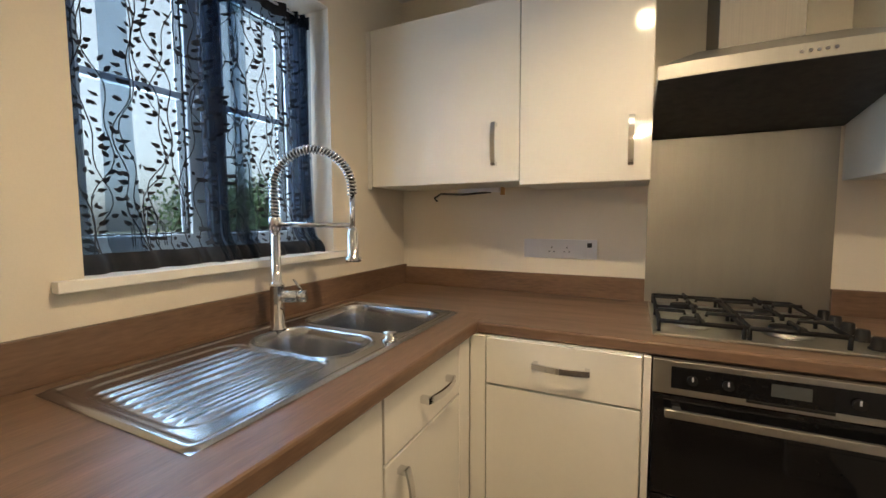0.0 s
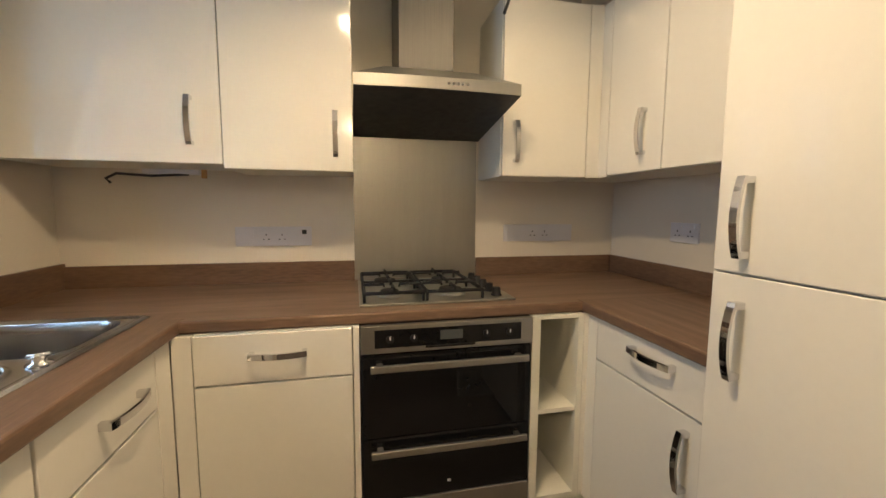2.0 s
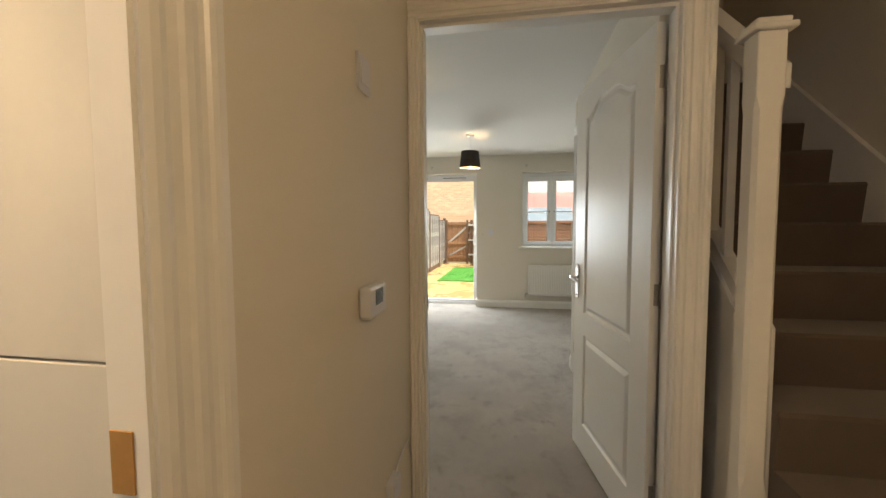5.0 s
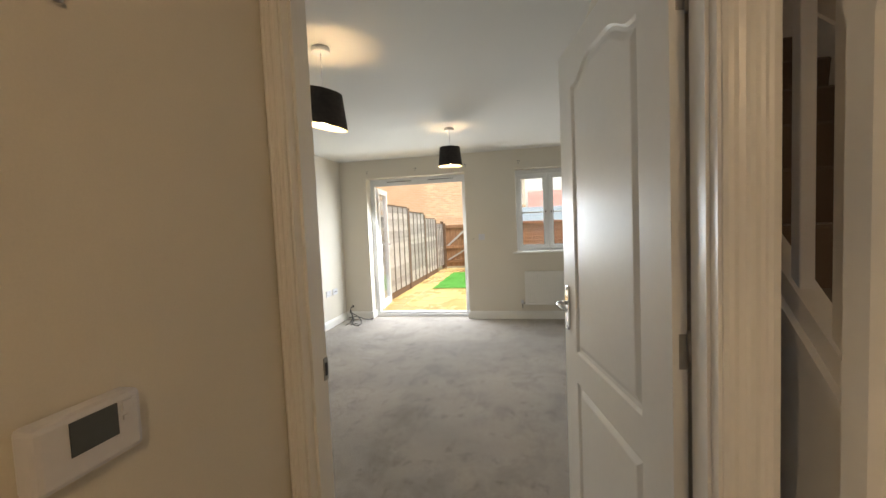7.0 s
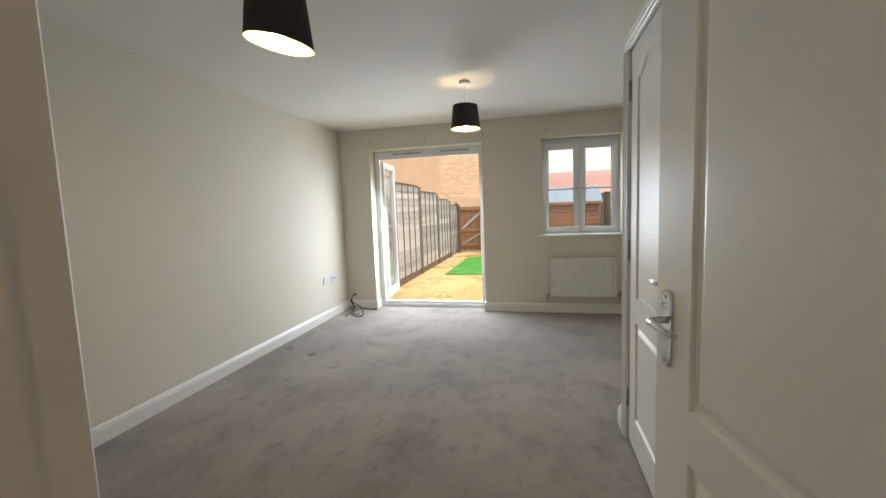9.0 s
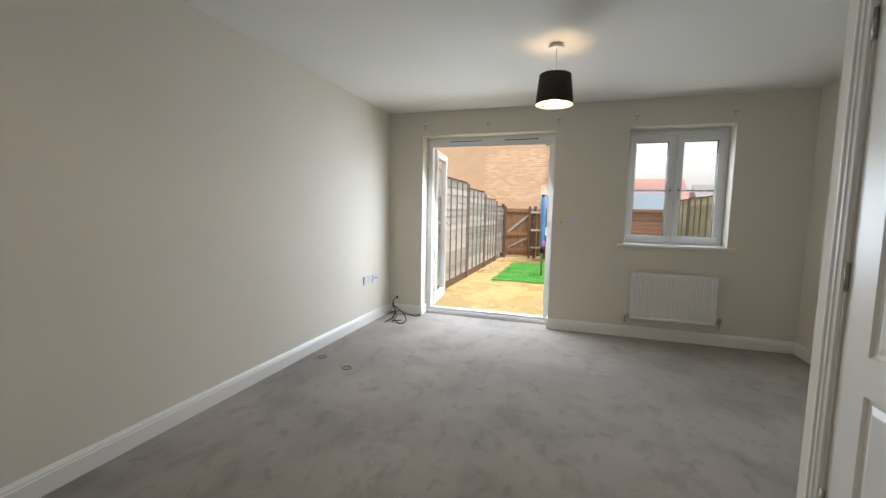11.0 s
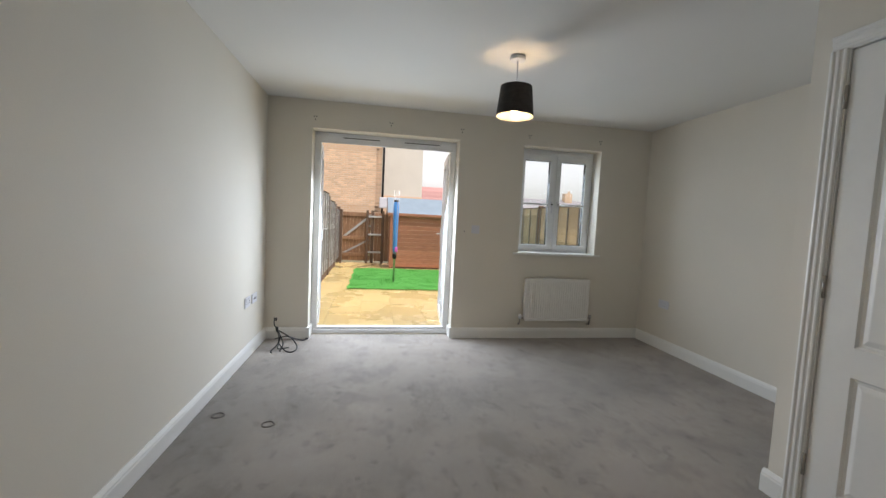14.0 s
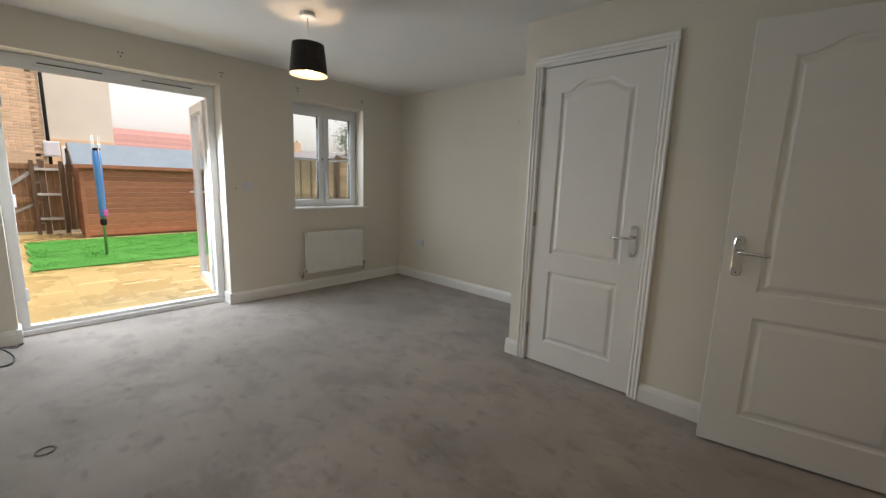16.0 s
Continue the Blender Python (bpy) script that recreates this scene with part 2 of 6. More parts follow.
# ---- building helpers ----
def box(bm, x0, x1, y0, y1, z0, z1, bevel=0.0, seg=2):
    """One closed box, its edges rounded by bevel."""
    made = bmesh.ops.create_cube(bm, size=1)["verts"]
    for v in made:
        v.co = Vector(((x0 + x1) / 2 + v.co.x * (x1 - x0), (y0 + y1) / 2 + v.co.y * (y1 - y0), (z0 + z1) / 2 + v.co.z * (z1 - z0)))
    if bevel:
        es = {e for v in made for e in v.link_edges}
        bmesh.ops.bevel(bm, geom=list(es), offset=bevel, segments=seg, affect="EDGES", profile=0.5)
    return bm


def boxes(*specs, bevel=0.0):
    bm = bmesh.new()
    for s in specs:
        box(bm, *s, bevel=bevel)
    return bm


def tube(points, r, sides=8, bm=None, closed_ends=True):
    """A round rod swept along points."""
    bm = bm or bmesh.new()
    pts = [Vector(p) for p in points]
    rings = []
    normal = None
    for i, p in enumerate(pts):
        d = (pts[min(i + 1, len(pts) - 1)] - pts[max(i - 1, 0)]).normalized()
        if normal is None:
            normal = d.orthogonal().normalized()
        else:
            normal = (normal - d * normal.dot(d)).normalized()
        side = d.cross(normal)
        rad = r(i / max(1, len(pts) - 1)) if callable(r) else r
        rings.append([bm.verts.new(p + (normal * math.cos(2 * math.pi * k / sides) + side * math.sin(2 * math.pi * k / sides)) * rad) for k in range(sides)])
    for a, b in zip(rings, rings[1:]):
        for k in range(sides):
            f = bm.faces.new((a[k], a[(k + 1) % sides], b[(k + 1) % sides], b[k]))
            f.smooth = True
    if closed_ends:
        bm.faces.new(rings[0][::-1])
        bm.faces.new(rings[-1])
    return bm


def lathe(profile, at=(0, 0, 0), sides=32, bm=None):
    """A turned body: profile of (radius, height) about a vertical line."""
    bm = bm or bmesh.new()
    rings = []
    for r, h in profile:
        rings.append([bm.verts.new((at[0] + r * math.cos(2 * math.pi * k / sides), at[1] + r * math.sin(2 * math.pi * k / sides), at[2] + h)) for k in range(sides)])
    for a, b in zip(rings, rings[1:]):
        for k in range(sides):
            f = bm.faces.new((a[k], a[(k + 1) % sides], b[(k + 1) % sides], b[k]))
            f.smooth = True
    bm.faces.new(rings[0][::-1])
    bm.faces.new(rings[-1])
    return bm


def extrude(profile, axis, a, b, bm=None):
    """A prism: profile of 2D points in the plane across axis, from a to b along it."""
    bm = bm or bmesh.new()

    def at(p, t):
        return {"x": (t, p[0], p[1]), "y": (p[0], t, p[1]), "z": (p[0], p[1], t)}[axis]

    r0, r1 = [bm.verts.new(at(p, a)) for p in profile], [bm.verts.new(at(p, b)) for p in profile]
    n = len(profile)
    for k in range(n):
        bm.faces.new((r0[k], r0[(k + 1) % n], r1[(k + 1) % n], r1[k]))
    bm.faces.new(r0[::-1])
    bm.faces.new(r1)
    bmesh.ops.recalc_face_normals(bm, faces=bm.faces)
    return bm


def mesh_of(name, bm):
    me = bpy.data.meshes.new(name)
    bm.to_mesh(me)
    bm.free()
    return me


def base_of(ob):
    p = Vector((0, 0, 0))
    while ob is not None:
        p += ob.location
        ob = ob.parent
    return p


def part(name, bm, mat, parent, label=""):
    """One mesh under a thing or part; the bmesh is in world metres."""
    bm.normal_update()
    bmesh.ops.translate(bm, verts=bm.verts, vec=-base_of(parent))
    me = mesh_of(name, bm)
    me.materials.append(mat)
    ob = new(name, me)
    ob.parent = parent
    return tagged(ob, label)


def piece(name, me, parent, at, rz=0.0, scale=None):
    """One of many alike pieces on shared mesh data, at a place given in the parent's own metres."""
    ob = new(name, me)
    ob.parent = parent
    ob.location = at
    ob.rotation_euler = (0, 0, rz)
    if scale:
        ob.scale = scale
    return ob


def thing(name, at, label, category, group=""):
    ob = new(name)
    ob.location = at
    ob.empty_display_size = 0.05
    return tagged(ob, label, category, group)


def solid(name, bm, mat, label, category, kind="", group=""):
    """A thing, or a piece of the setting, that is a single mesh."""
    me = mesh_of(name, bm)
    me.materials.append(mat)
    return tagged(new(name, me), label, category, group, kind)


def wall(name, axis, p0, p1, a0, a1, z0, z1, holes, mat, label):
    """A wall across axis from p0 to p1 thick, a0 to a1 long, with holes (a, a, z, z) right through it."""
    cuts = sorted({a0, a1, *[h[0] for h in holes], *[h[1] for h in holes]})
    rows = sorted({z0, z1, *[h[2] for h in holes], *[h[3] for h in holes]})
    bm = bmesh.new()
    for u0, u1 in zip(cuts, cuts[1:]):
        for w0, w1 in zip(rows, rows[1:]):
            if any(h[0] <= u0 and u1 <= h[1] and h[2] <= w0 and w1 <= h[3] for h in holes):
                continue
            box(bm, *((p0, p1, u0, u1) if axis == "x" else (u0, u1, p0, p1)), w0, w1)
    bmesh.ops.remove_doubles(bm, verts=bm.verts, dist=1e-5)
    bm.verts.index_update()
    seen = {}
    for f in bm.faces:
        seen.setdefault(tuple(sorted(v.index for v in f.verts)), []).append(f)
    twins = [f for fs in seen.values() if len(fs) > 1 for f in fs]
    bmesh.ops.delete(bm, geom=twins, context="FACES_ONLY")
    return solid(name, bm, mat, label, "wall", "structure")


# ---- large structure ----
KW, KN, KE = -0.86, 2.03, 1.72            # kitchen: west, north and east faces
HN, HD = 0.150, 2.14                       # hall: north face, face of the wall to the living room
LW, LN, LE, LS = 2.255, 2.245, 7.05, -1.905  # living room faces
SY, SX = -0.785, 4.44                     # cupboard under the stairs: face and corner
TOP = 2.40
FDY = (0.33, 1.825)
WNY = (-1.295, -0.383)

solid("floor_kitchen", boxes((KW - 0.3, 1.82, 0.196, KN + 0.2, -0.1, 0.0)), VINYL, "beige vinyl kitchen floor", "floor", "structure")
solid("floor_hall", boxes((-1.2, LW, -1.9, 0.196, -0.1, 0.0)), STAIRCARPET, "brown carpeted hall floor", "floor", "structure")
solid("floor", boxes((LW, LE, LS, LN, -0.1, 0.0), (LE, LE + 0.168, FDY[0], FDY[1], -0.1, 0.0)), CARPET, "taupe pile carpet with brushed patches and dents", "floor", "structure")
solid("ceiling_kitchen", boxes((-1.2, LW, HN, KN + 0.2, TOP, TOP + 0.1)), CEIL, "white emulsioned kitchen ceiling", "ceiling", "structure")
solid("ceiling_hall", boxes((-1.2, LW, -1.0, HN, TOP, TOP + 0.1)), CEIL, "white emulsioned hall ceiling", "ceiling", "structure")
solid("ceiling", boxes((LW, LE + 0.3, SY - 0.06, LN + 0.2, TOP, TOP + 0.1), (SX - 0.06, LE + 0.3, LS - 0.2, SY - 0.06, TOP, TOP + 0.1)), CEIL,
      "white emulsioned living room ceiling", "ceiling", "structure")

KWIN = (0.60, 1.455, 1.125, 2.12)
wall("wall_kitchen_west", "x", KW - 0.30, KW, 0.09, KN + 0.2, 0, TOP, [KWIN], WALL, "cream painted kitchen wall with a window opening")
wall("wall_kitchen_north", "y", KN, KN + 0.2, KW, 1.82, 0, TOP, [], WALL, "cream painted kitchen wall")
wall("wall_kitchen_east", "x", KE, KE + 0.10, 0.198, KN, 0, TOP, [], WALL, "cream painted kitchen wall")
wall("wall_hall_north", "y", HN, HN + 0.046, KW, HD, 0, TOP, [(-0.125, 1.005, 0, 2.06)], WALL, "cream painted hall wall with the kitchen doorway")
wall("wall_living_west", "x", HD, LW, -0.905, LN + 0.2, 0, TOP, [(-0.823, 0.132, 0, 2.11)], WALL, "cream painted wall with the living room doorway")
wall("wall_living_north", "y", LN, LN + 0.2, LW, LE, 0, TOP, [], WALL, "long bare cream painted living room wall")
wall("wall_living_east", "x", LE, LE + 0.30, LS - 0.2, LN + 0.2, 0, TOP, [(*FDY, 0, 2.13), (*WNY, 0.96, 2.13)], WALL,
     "cream painted wall with french door and window openings")
wall("wall_living_south", "y", LS - 0.2, LS, SX, LE, 0, TOP, [], WALL, "bare cream painted living room wall")
wall("wall_cupboard_front", "y", SY - 0.10, SY, LW + 0.075, SX, 0, TOP, [(3.515, 4.308, 0, 2.11)], WALL, "cream painted wall of the cupboard under the stairs")
solid("wall_cupboard_end", boxes((LW, LW + 0.075, SY - 0.10, SY - 0.042, 0, TOP)), WALL, "cream painted wall end behind the door hinges", "wall", "structure")
wall("wall_cupboard_side", "x", SX - 0.10, SX, LS, SY - 0.10, 0, TOP, [], WALL, "cream painted side wall of the stair cupboard")
wall("wall_stair_south", "y", LS - 0.10, LS, -1.2, SX, 0, 4.9, [], WALL, "cream painted stairwell wall")
wall("wall_stair_end", "x", SX - 0.10, SX, LS, -0.9, TOP + 0.1, 4.9, [], WALL, "cream painted stairwell end wall")
wall("wall_stair_upper", "y", -1.0, -0.9, -1.2, SX, TOP + 0.1, 4.9, [], WALL, "cream painted upper stairwell wall")
wall("wall_hall_west", "x", -1.3, -1.2, LS, HN, 0, 4.9, [], WALL, "cream painted hall end wall")
solid("ceiling_stair", boxes((-1.3, SX, LS - 0.1, -0.9, 4.9, 5.0)), CEIL, "white stairwell ceiling", "ceiling", "structure")


# ---- joinery shared by the rooms ----
def ogee(h, t):
    """Skirting profile: (out, up)."""
    return [(0, 0), (t, 0), (t, h * 0.72), (t * 0.82, h * 0.78), (t * 0.82, h * 0.84), (t * 0.5, h * 0.93), (t * 0.28, h), (0, h)]


def skirting(axis, face, sign, a, b, name="baseboard"):
    """A skirting board on the wall face across axis, its room side towards sign."""
    prof = [(face + sign * (o + 0.001), u + 0.002) for o, u in ogee(0.115, 0.018)]
    return solid(name, extrude(prof, "y" if axis == "x" else "x", a, b), WHITE, "white painted moulded skirting board", "skirting board", "structure")


def moulding(w):
    """Architrave section: (across, proud)."""
    return [(0, 0), (w, 0), (w, 0.019), (w * 0.86, 0.021), (w * 0.78, 0.019), (w * 0.74, 0.015), (w * 0.66, 0.014), (w * 0.56, 0.0165), (w * 0.46, 0.016), (w * 0.40, 0.012),
            (w * 0.28, 0.010), (w * 0.18, 0.013), (w * 0.08, 0.012), (0, 0.007)]


def architrave(name, axis, face, sign, a, b, top, w=0.066, left=True, right=True, wl_=None, wr_=None):
    """Moulded frame round a doorway a..b on a wall face; w is its width."""
    bm = bmesh.new()

    def leg(start, way, width):
        prof = []
        for q, o in moulding(width):
            p = (face + sign * (o + 0.001), start + way * q)
            prof.append(p if axis == "x" else (p[1], p[0]))
        extrude(prof, "z", 0.002, top, bm)

    if left:
        leg(a, -1, wl_ or w)
    if right:
        leg(b, 1, wr_ or w)
    prof = []
    for q, o in moulding(w):
        prof.append((face + sign * (o + 0.001), top + q))
    extrude(prof, "y" if axis == "x" else "x", a - (wl_ or w), b + (wr_ or w), bm)
    return solid(name, bm, WHITE, "white painted moulded door architrave", "architrave", "structure")


def lining(name, axis, p0, p1, a, b, top, t=0.025):
    """Door lining in a wall p0..p1 thick round the clear opening a..b."""
    spec = []
    for u0, u1, z0, z1 in ((a - t, a, 0.002, top + t), (b, b + t, 0.002, top + t), (a, b, top, top + t)):
        spec.append((p0, p1, u0, u1, z0, z1) if axis == "x" else (u0, u1, p0, p1, z0, z1))
    return solid(name, boxes(*spec), WHITE, "white painted door lining", "door frame", "structure")


def inset(pts, d):
    """A closed 2D outline (counter-clockwise) moved inwards by d."""
    out = []
    n = len(pts)
    for i in range(n):
        p0, p, p1 = (Vector(pts[(i + k) % n]) for k in (-1, 0, 1))
        e0, e1 = (p - p0).normalized(), (p1 - p).normalized()
        n0, n1 = Vector((-e0.y, e0.x)), Vector((-e1.y, e1.x))
        m = (n0 + n1).normalized()
        out.append(p + m * d / max(0.35, m.dot(n0)))
    return out


def door_leaf_mesh(w, h, st=0.13, t=0.035):
    """A moulded two-panel leaf, the top panel with a shouldered arch: x along its width, y its thickness, z up."""
    foot = 0.170
    low = [(st, foot), (w - st, foot), (w - st, 0.690), (st, 0.690)]
    x0, x1, z0, zs, za = st, w - st, 0.815, h - 0.166, h - 0.106
    up = [(x0, z0), (x1, z0), (x1, zs)]
    for k in range(1, 17):
        u = k / 17
        x = x1 + (x0 - x1) * u
        s = min(u, 1 - u) * 2
        rise = 0.0 if s < 0.18 else (math.sin((min(1, (s - 0.18) / 0.55)) * math.pi / 2) ** 1.5)
        up.append((x, zs + (za - zs) * rise))
    up.append((x0, zs))
    bm = bmesh.new()
    for side in (0, 1):
        y, sgn = (0.0, 1) if side == 0 else (t, -1)
        outer = [bm.verts.new((x, y, z)) for x, z in ((0, 0), (w, 0), (w, h), (0, h))]
        edges = [bm.edges.new((outer[k], outer[(k + 1) % 4])) for k in range(4)]
        for pts in (low, up):
            steps = [(0.0, 0.0), (0.007, 0.010), (0.020, 0.0115), (0.040, 0.003), (0.045, 0.002)]
            last = None
            for d, deep in steps:
                ring = [bm.verts.new((p[0], y + sgn * deep, p[1])) for p in (inset(pts, d) if d else pts)]
                if last is None:
                    edges += [bm.edges.new((ring[k], ring[(k + 1) % len(ring)])) for k in range(len(ring))]
                else:
                    for k in range(len(ring)):
                        bm.faces.new((last[k], last[(k + 1) % len(ring)], ring[(k + 1) % len(ring)], ring[k]))
                last = ring
            bm.faces.new(last)
        bmesh.ops.triangle_fill(bm, use_beauty=True, use_dissolve=False, edges=edges)
        if side == 0:
            first = outer
    for k in range(4):
        bm.faces.new((first[k], first[(k + 1) % 4], outer[(k + 1) % 4], outer[k]))
    bmesh.ops.recalc_face_normals(bm, faces=bm.faces)
    return bm


def lever_set(parent, at, out, along):
    """Chrome lever handle on a long backplate. out: unit vector from the leaf; along: the way that the lever points."""
    at, out, along = Vector(at), Vector(out), Vector(along)
    up = Vector((0, 0, 1))
    bm = bmesh.new()
    hw, hh = 0.023, 0.098
    rim = []
    for k in range(24):
        a = 2 * math.pi * k / 24
        cx, cz = math.cos(a), math.sin(a)
        rim.append((hw * (abs(cx) ** 0.6) * (1 if cx > 0 else -1), hh * (abs(cz) ** 0.35) * (1 if cz > 0 else -1)))
    rings = []
    for scale, o in ((1, 0.0005), (1, 0.006), (0.86, 0.009)):
        rings.append([bm.verts.new(at + along * (u * scale) + up * (v * (1 - (1 - scale) * 0.3)) + out * o) for u, v in rim])
    for a, b in zip(rings, rings[1:]):
        for k in range(24):
            bm.faces.new((a[k], a[(k + 1) % 24], b[(k + 1) % 24], b[k]))
    bm.faces.new(rings[-1])
    bm.faces.new(rings[0][::-1])
    bmesh.ops.recalc_face_normals(bm, faces=bm.faces)
    plate = part("backplate", bm, CHROME, parent, "chrome backplate")
    c = at + up * 0.022
    bm = tube([c + out * 0.008, c + out * 0.03, c + out * 0.046, c + out * 0.053 + along * 0.012, c + out * 0.054 + along * 0.05,
               c + out * 0.052 + along * 0.09 - up * 0.004, c + out * 0.046 + along * 0.118 - up * 0.006], lambda u: 0.0095 - 0.002 * u, 12)
    part("lever", bm, CHROME, plate, "curved chrome lever")
    bm = bmesh.new()
    for v in (0.08, -0.08):
        tube([at + up * v + out * 0.0085, at + up * v + out * 0.0105], 0.005, 10, bm)
    part("screw", bm, NICKEL, plate)


def hinge(parent, x, y, z):
    bm = tube([(x, y, z - 0.05), (x, y, z + 0.05)], 0.007, 10)
    for dz in (-0.02, 0.02):
        tube([(x, y, z + dz - 0.0015), (x, y, z + dz + 0.0015)], 0.0082, 10, bm)
    return part("hinge", bm, NICKEL, parent, "brushed nickel butt hinge")


# doorway from the hall to the living room
lining("trim_living_door_lining", "x", HD - 0.002, LW + 0.002, -0.798, 0.107, 2.085)
architrave("trim_living_door_hall_side", "x", HD, -1, -0.805, 0.112, 2.092, wl_=0.092, wr_=0.036)
architrave("trim_living_door_room_side", "x", LW, 1, -0.805, 0.114, 2.092, wl_=0.004)
solid("trim_living_door_stop", boxes((HD + 0.03, HD + 0.07, 0.099, 0.107, 0.002, 2.085), (HD + 0.03, HD + 0.07, -0.798, -0.790, 0.002, 2.085), (HD + 0.03, HD + 0.07, -0.790, 0.099, 2.073, 2.085)),
      WHITE, "white door stop bead", "door frame", "structure")
solid("trim_living_door_jamb", boxes((LW + 0.0025, LW + 0.016, -0.850, -0.800, 0.002, 2.09)), WHITE, "white painted hinge jamb", "door frame", "structure")
bm = boxes((LW - 0.020, LW + 0.003, 0.1040, 0.1066, 0.975, 1.036), (LW + 0.0035, LW + 0.006, 0.1045, 0.116, 0.990, 1.022), bevel=0.001)
solid("trim_living_strike_plate", bm, NICKEL, "nickel strike plate on the living room door lining", "strike plate", "structure")
solid("trim_living_strike_hole", boxes((LW - 0.016, LW - 0.003, 0.1028, 0.1039, 0.988, 1.022)), DARK, "dark latch hole in the strike plate", "strike plate", "structure")

door_1 = tagged(new("door_1"), "white moulded two-panel door standing open into the living room", "door", "", "structure")
door_1.location = (LW + 0.026, -0.760, 0.012)
LEAF_ANGLE = math.atan2(0.178, 0.984)
leaf = bpy.data.objects.new("leaf", mesh_of("leaf", door_leaf_mesh(0.858, 2.06, 0.152)))
scene.collection.objects.link(leaf)
leaf.data.materials.append(WHITE)
leaf.parent = door_1
leaf.rotation_euler = (0, 0, LEAF_ANGLE)
leaf.location = (0.0, -0.035, 0)
ax = Vector((math.cos(LEAF_ANGLE), math.sin(LEAF_ANGLE), 0))
ay = Vector((-math.sin(LEAF_ANGLE), math.cos(LEAF_ANGLE), 0))
corner = Vector(door_1.location) + Vector((0, -0.035, 0))
lever_set(door_1, corner + ax * 0.800 + ay * 0.035 + Vector((0, 0, 0.985)), ay, -ax)
lever_set(door_1, corner + ax * 0.800 + Vector((0, 0, 0.985)), -ay, -ax)
bm = bmesh.new()
p = corner + ax * 0.8585 + ay * 0.0175
box(bm, p.x - 0.001, p.x + 0.001, p.y - 0.011, p.y + 0.011, 0.90, 1.08)
part("latch_plate", bm, CHROME, door_1, "chrome latch faceplate")
for hz in (0.25, 1.055, 1.875):
    hinge(door_1, LW + 0.0225, -0.801, hz)
    bm = boxes((LW + 0.0225, LW + 0.0250, -0.793, -0.763, hz - 0.042, hz + 0.042))
    part("hinge_plate", bm, NICKEL, door_1, "brushed nickel hinge leaf")

# cupboard under the stairs
lining("trim_cupboard_lining", "y", SY - 0.102, SY + 0.002, 3.540, 4.283, 2.085)
architrave("trim_cupboard", "y", SY, 1, 3.534, 4.289, 2.091, w=0.062)
door_2 = tagged(new("door_2"), "white moulded two-panel cupboard door, closed", "door", "", "structure")
door_2.location = (3.544, SY - 0.040, 0.012)
leaf = new("leaf", mesh_of("leaf", door_leaf_mesh(0.735, 2.066, 0.128)))
leaf.data.materials.append(WHITE)
leaf.parent = door_2
lever_set(door_2, (3.544 + 0.060, SY - 0.005, 0.985), (0, 1, 0), (1, 0, 0))
for hz in (0.245, 1.062, 1.884):
    hinge(door_2, 4.284, SY + 0.002, hz)

# kitchen doorway
lining("trim_kitchen_door_lining", "y", HN - 0.002, HN + 0.048, -0.10, 0.995, 2.035)
architrave("trim_kitchen_door", "y", HN, -1, -0.107, 1.002, 2.042, w=0.113)
solid("trim_kitchen_mortice", boxes((0.9925, 0.9955, HN + 0.017, HN + 0.046, 1.034, 1.106)), BRASSWOOD, "bare wood strike recess in the kitchen door lining", "door frame", "structure")

skirting("y", LN, -1, LW + 0.02, LE - 0.02)
skirting("x", LE, -1, FDY[1] + 0.012, LN)
skirting("x", LE, -1, LS, FDY[0] - 0.012)
skirting("y", LS, 1, SX + 0.02, LE - 0.02)
skirting("x", SX, 1, LS, SY - 0.001)
skirting("y", SY, 1, 4.353, SX + 0.019)
skirting("y", SY, 1, 2.50, 3.470)
skirting("x", LW, 1, 0.22, LN)
skirting("y", HN, -1, 1.118, HD - 0.02)
for y0, y1 in ((FDY[0] - 0.013, FDY[0] + 0.018), (FDY[1] - 0.018, FDY[1] + 0.013)):
    solid("baseboard_return", boxes((LE - 0.019, LE + 0.165, y0, y1, 0.002, 0.115), bevel=0.003), WHITE, "white skirting return in the door reveal", "skirting board", "structure")

# ---- stairs ----
stairs = thing("staircase", (1.3, -1.45, 0), "brown carpeted staircase with white strings and newel", "stairs")
for i in range(1, 13):
    nx = 1.98 + 0.22 * (i - 4)
    prof = [(nx - 0.018, 0.19 * i - 0.03), (nx - 0.022, 0.19 * i - 0.012), (nx - 0.012, 0.19 * i), (nx + 0.235, 0.19 * i), (nx + 0.235, 0.19 * (i - 1)), (nx, 0.19 * (i - 1))]
    part("step", extrude(prof, "y", LS + 0.03, -1.035), STAIRCARPET, stairs, "brown carpeted step")
slope = 0.19 / 0.22


def rake(x, off):
    return 0.76 + slope * (x - 1.98) + off


prof = [(1.22, 0.0), (1.22, rake(1.22, 0.16)), (4.2, rake(4.2, 0.16)), (4.2, rake(4.2, -0.25)), (1.4, 0.0)]
part("wall_string", extrude(prof, "y", LS + 0.002, LS + 0.03), WHITE, stairs, "white painted wall string")
prof = [(2.0, 0.0), (2.0, rake(2.0, 0.23)), (2.6, rake(2.6, 0.23)), (2.6, 0.0)]
part("outer_string", extrude(prof, "y", -1.035, -0.985), WHITE, stairs, "white painted outer string")
prof = [(2.0, rake(2.0, 0.145)), (2.0, rake(2.0, 0.175)), (2.6, rake(2.6, 0.175)), (2.6, rake(2.6, 0.145))]
part("string_bead", extrude(prof, "y", -0.986, -0.970), WHITE, stairs)
prof = [(2.0, rake(2.0, 0.95)), (2.0, rake(2.0, 1.02)), (2.6, rake(2.6, 1.02)), (2.6, rake(2.6, 0.95))]
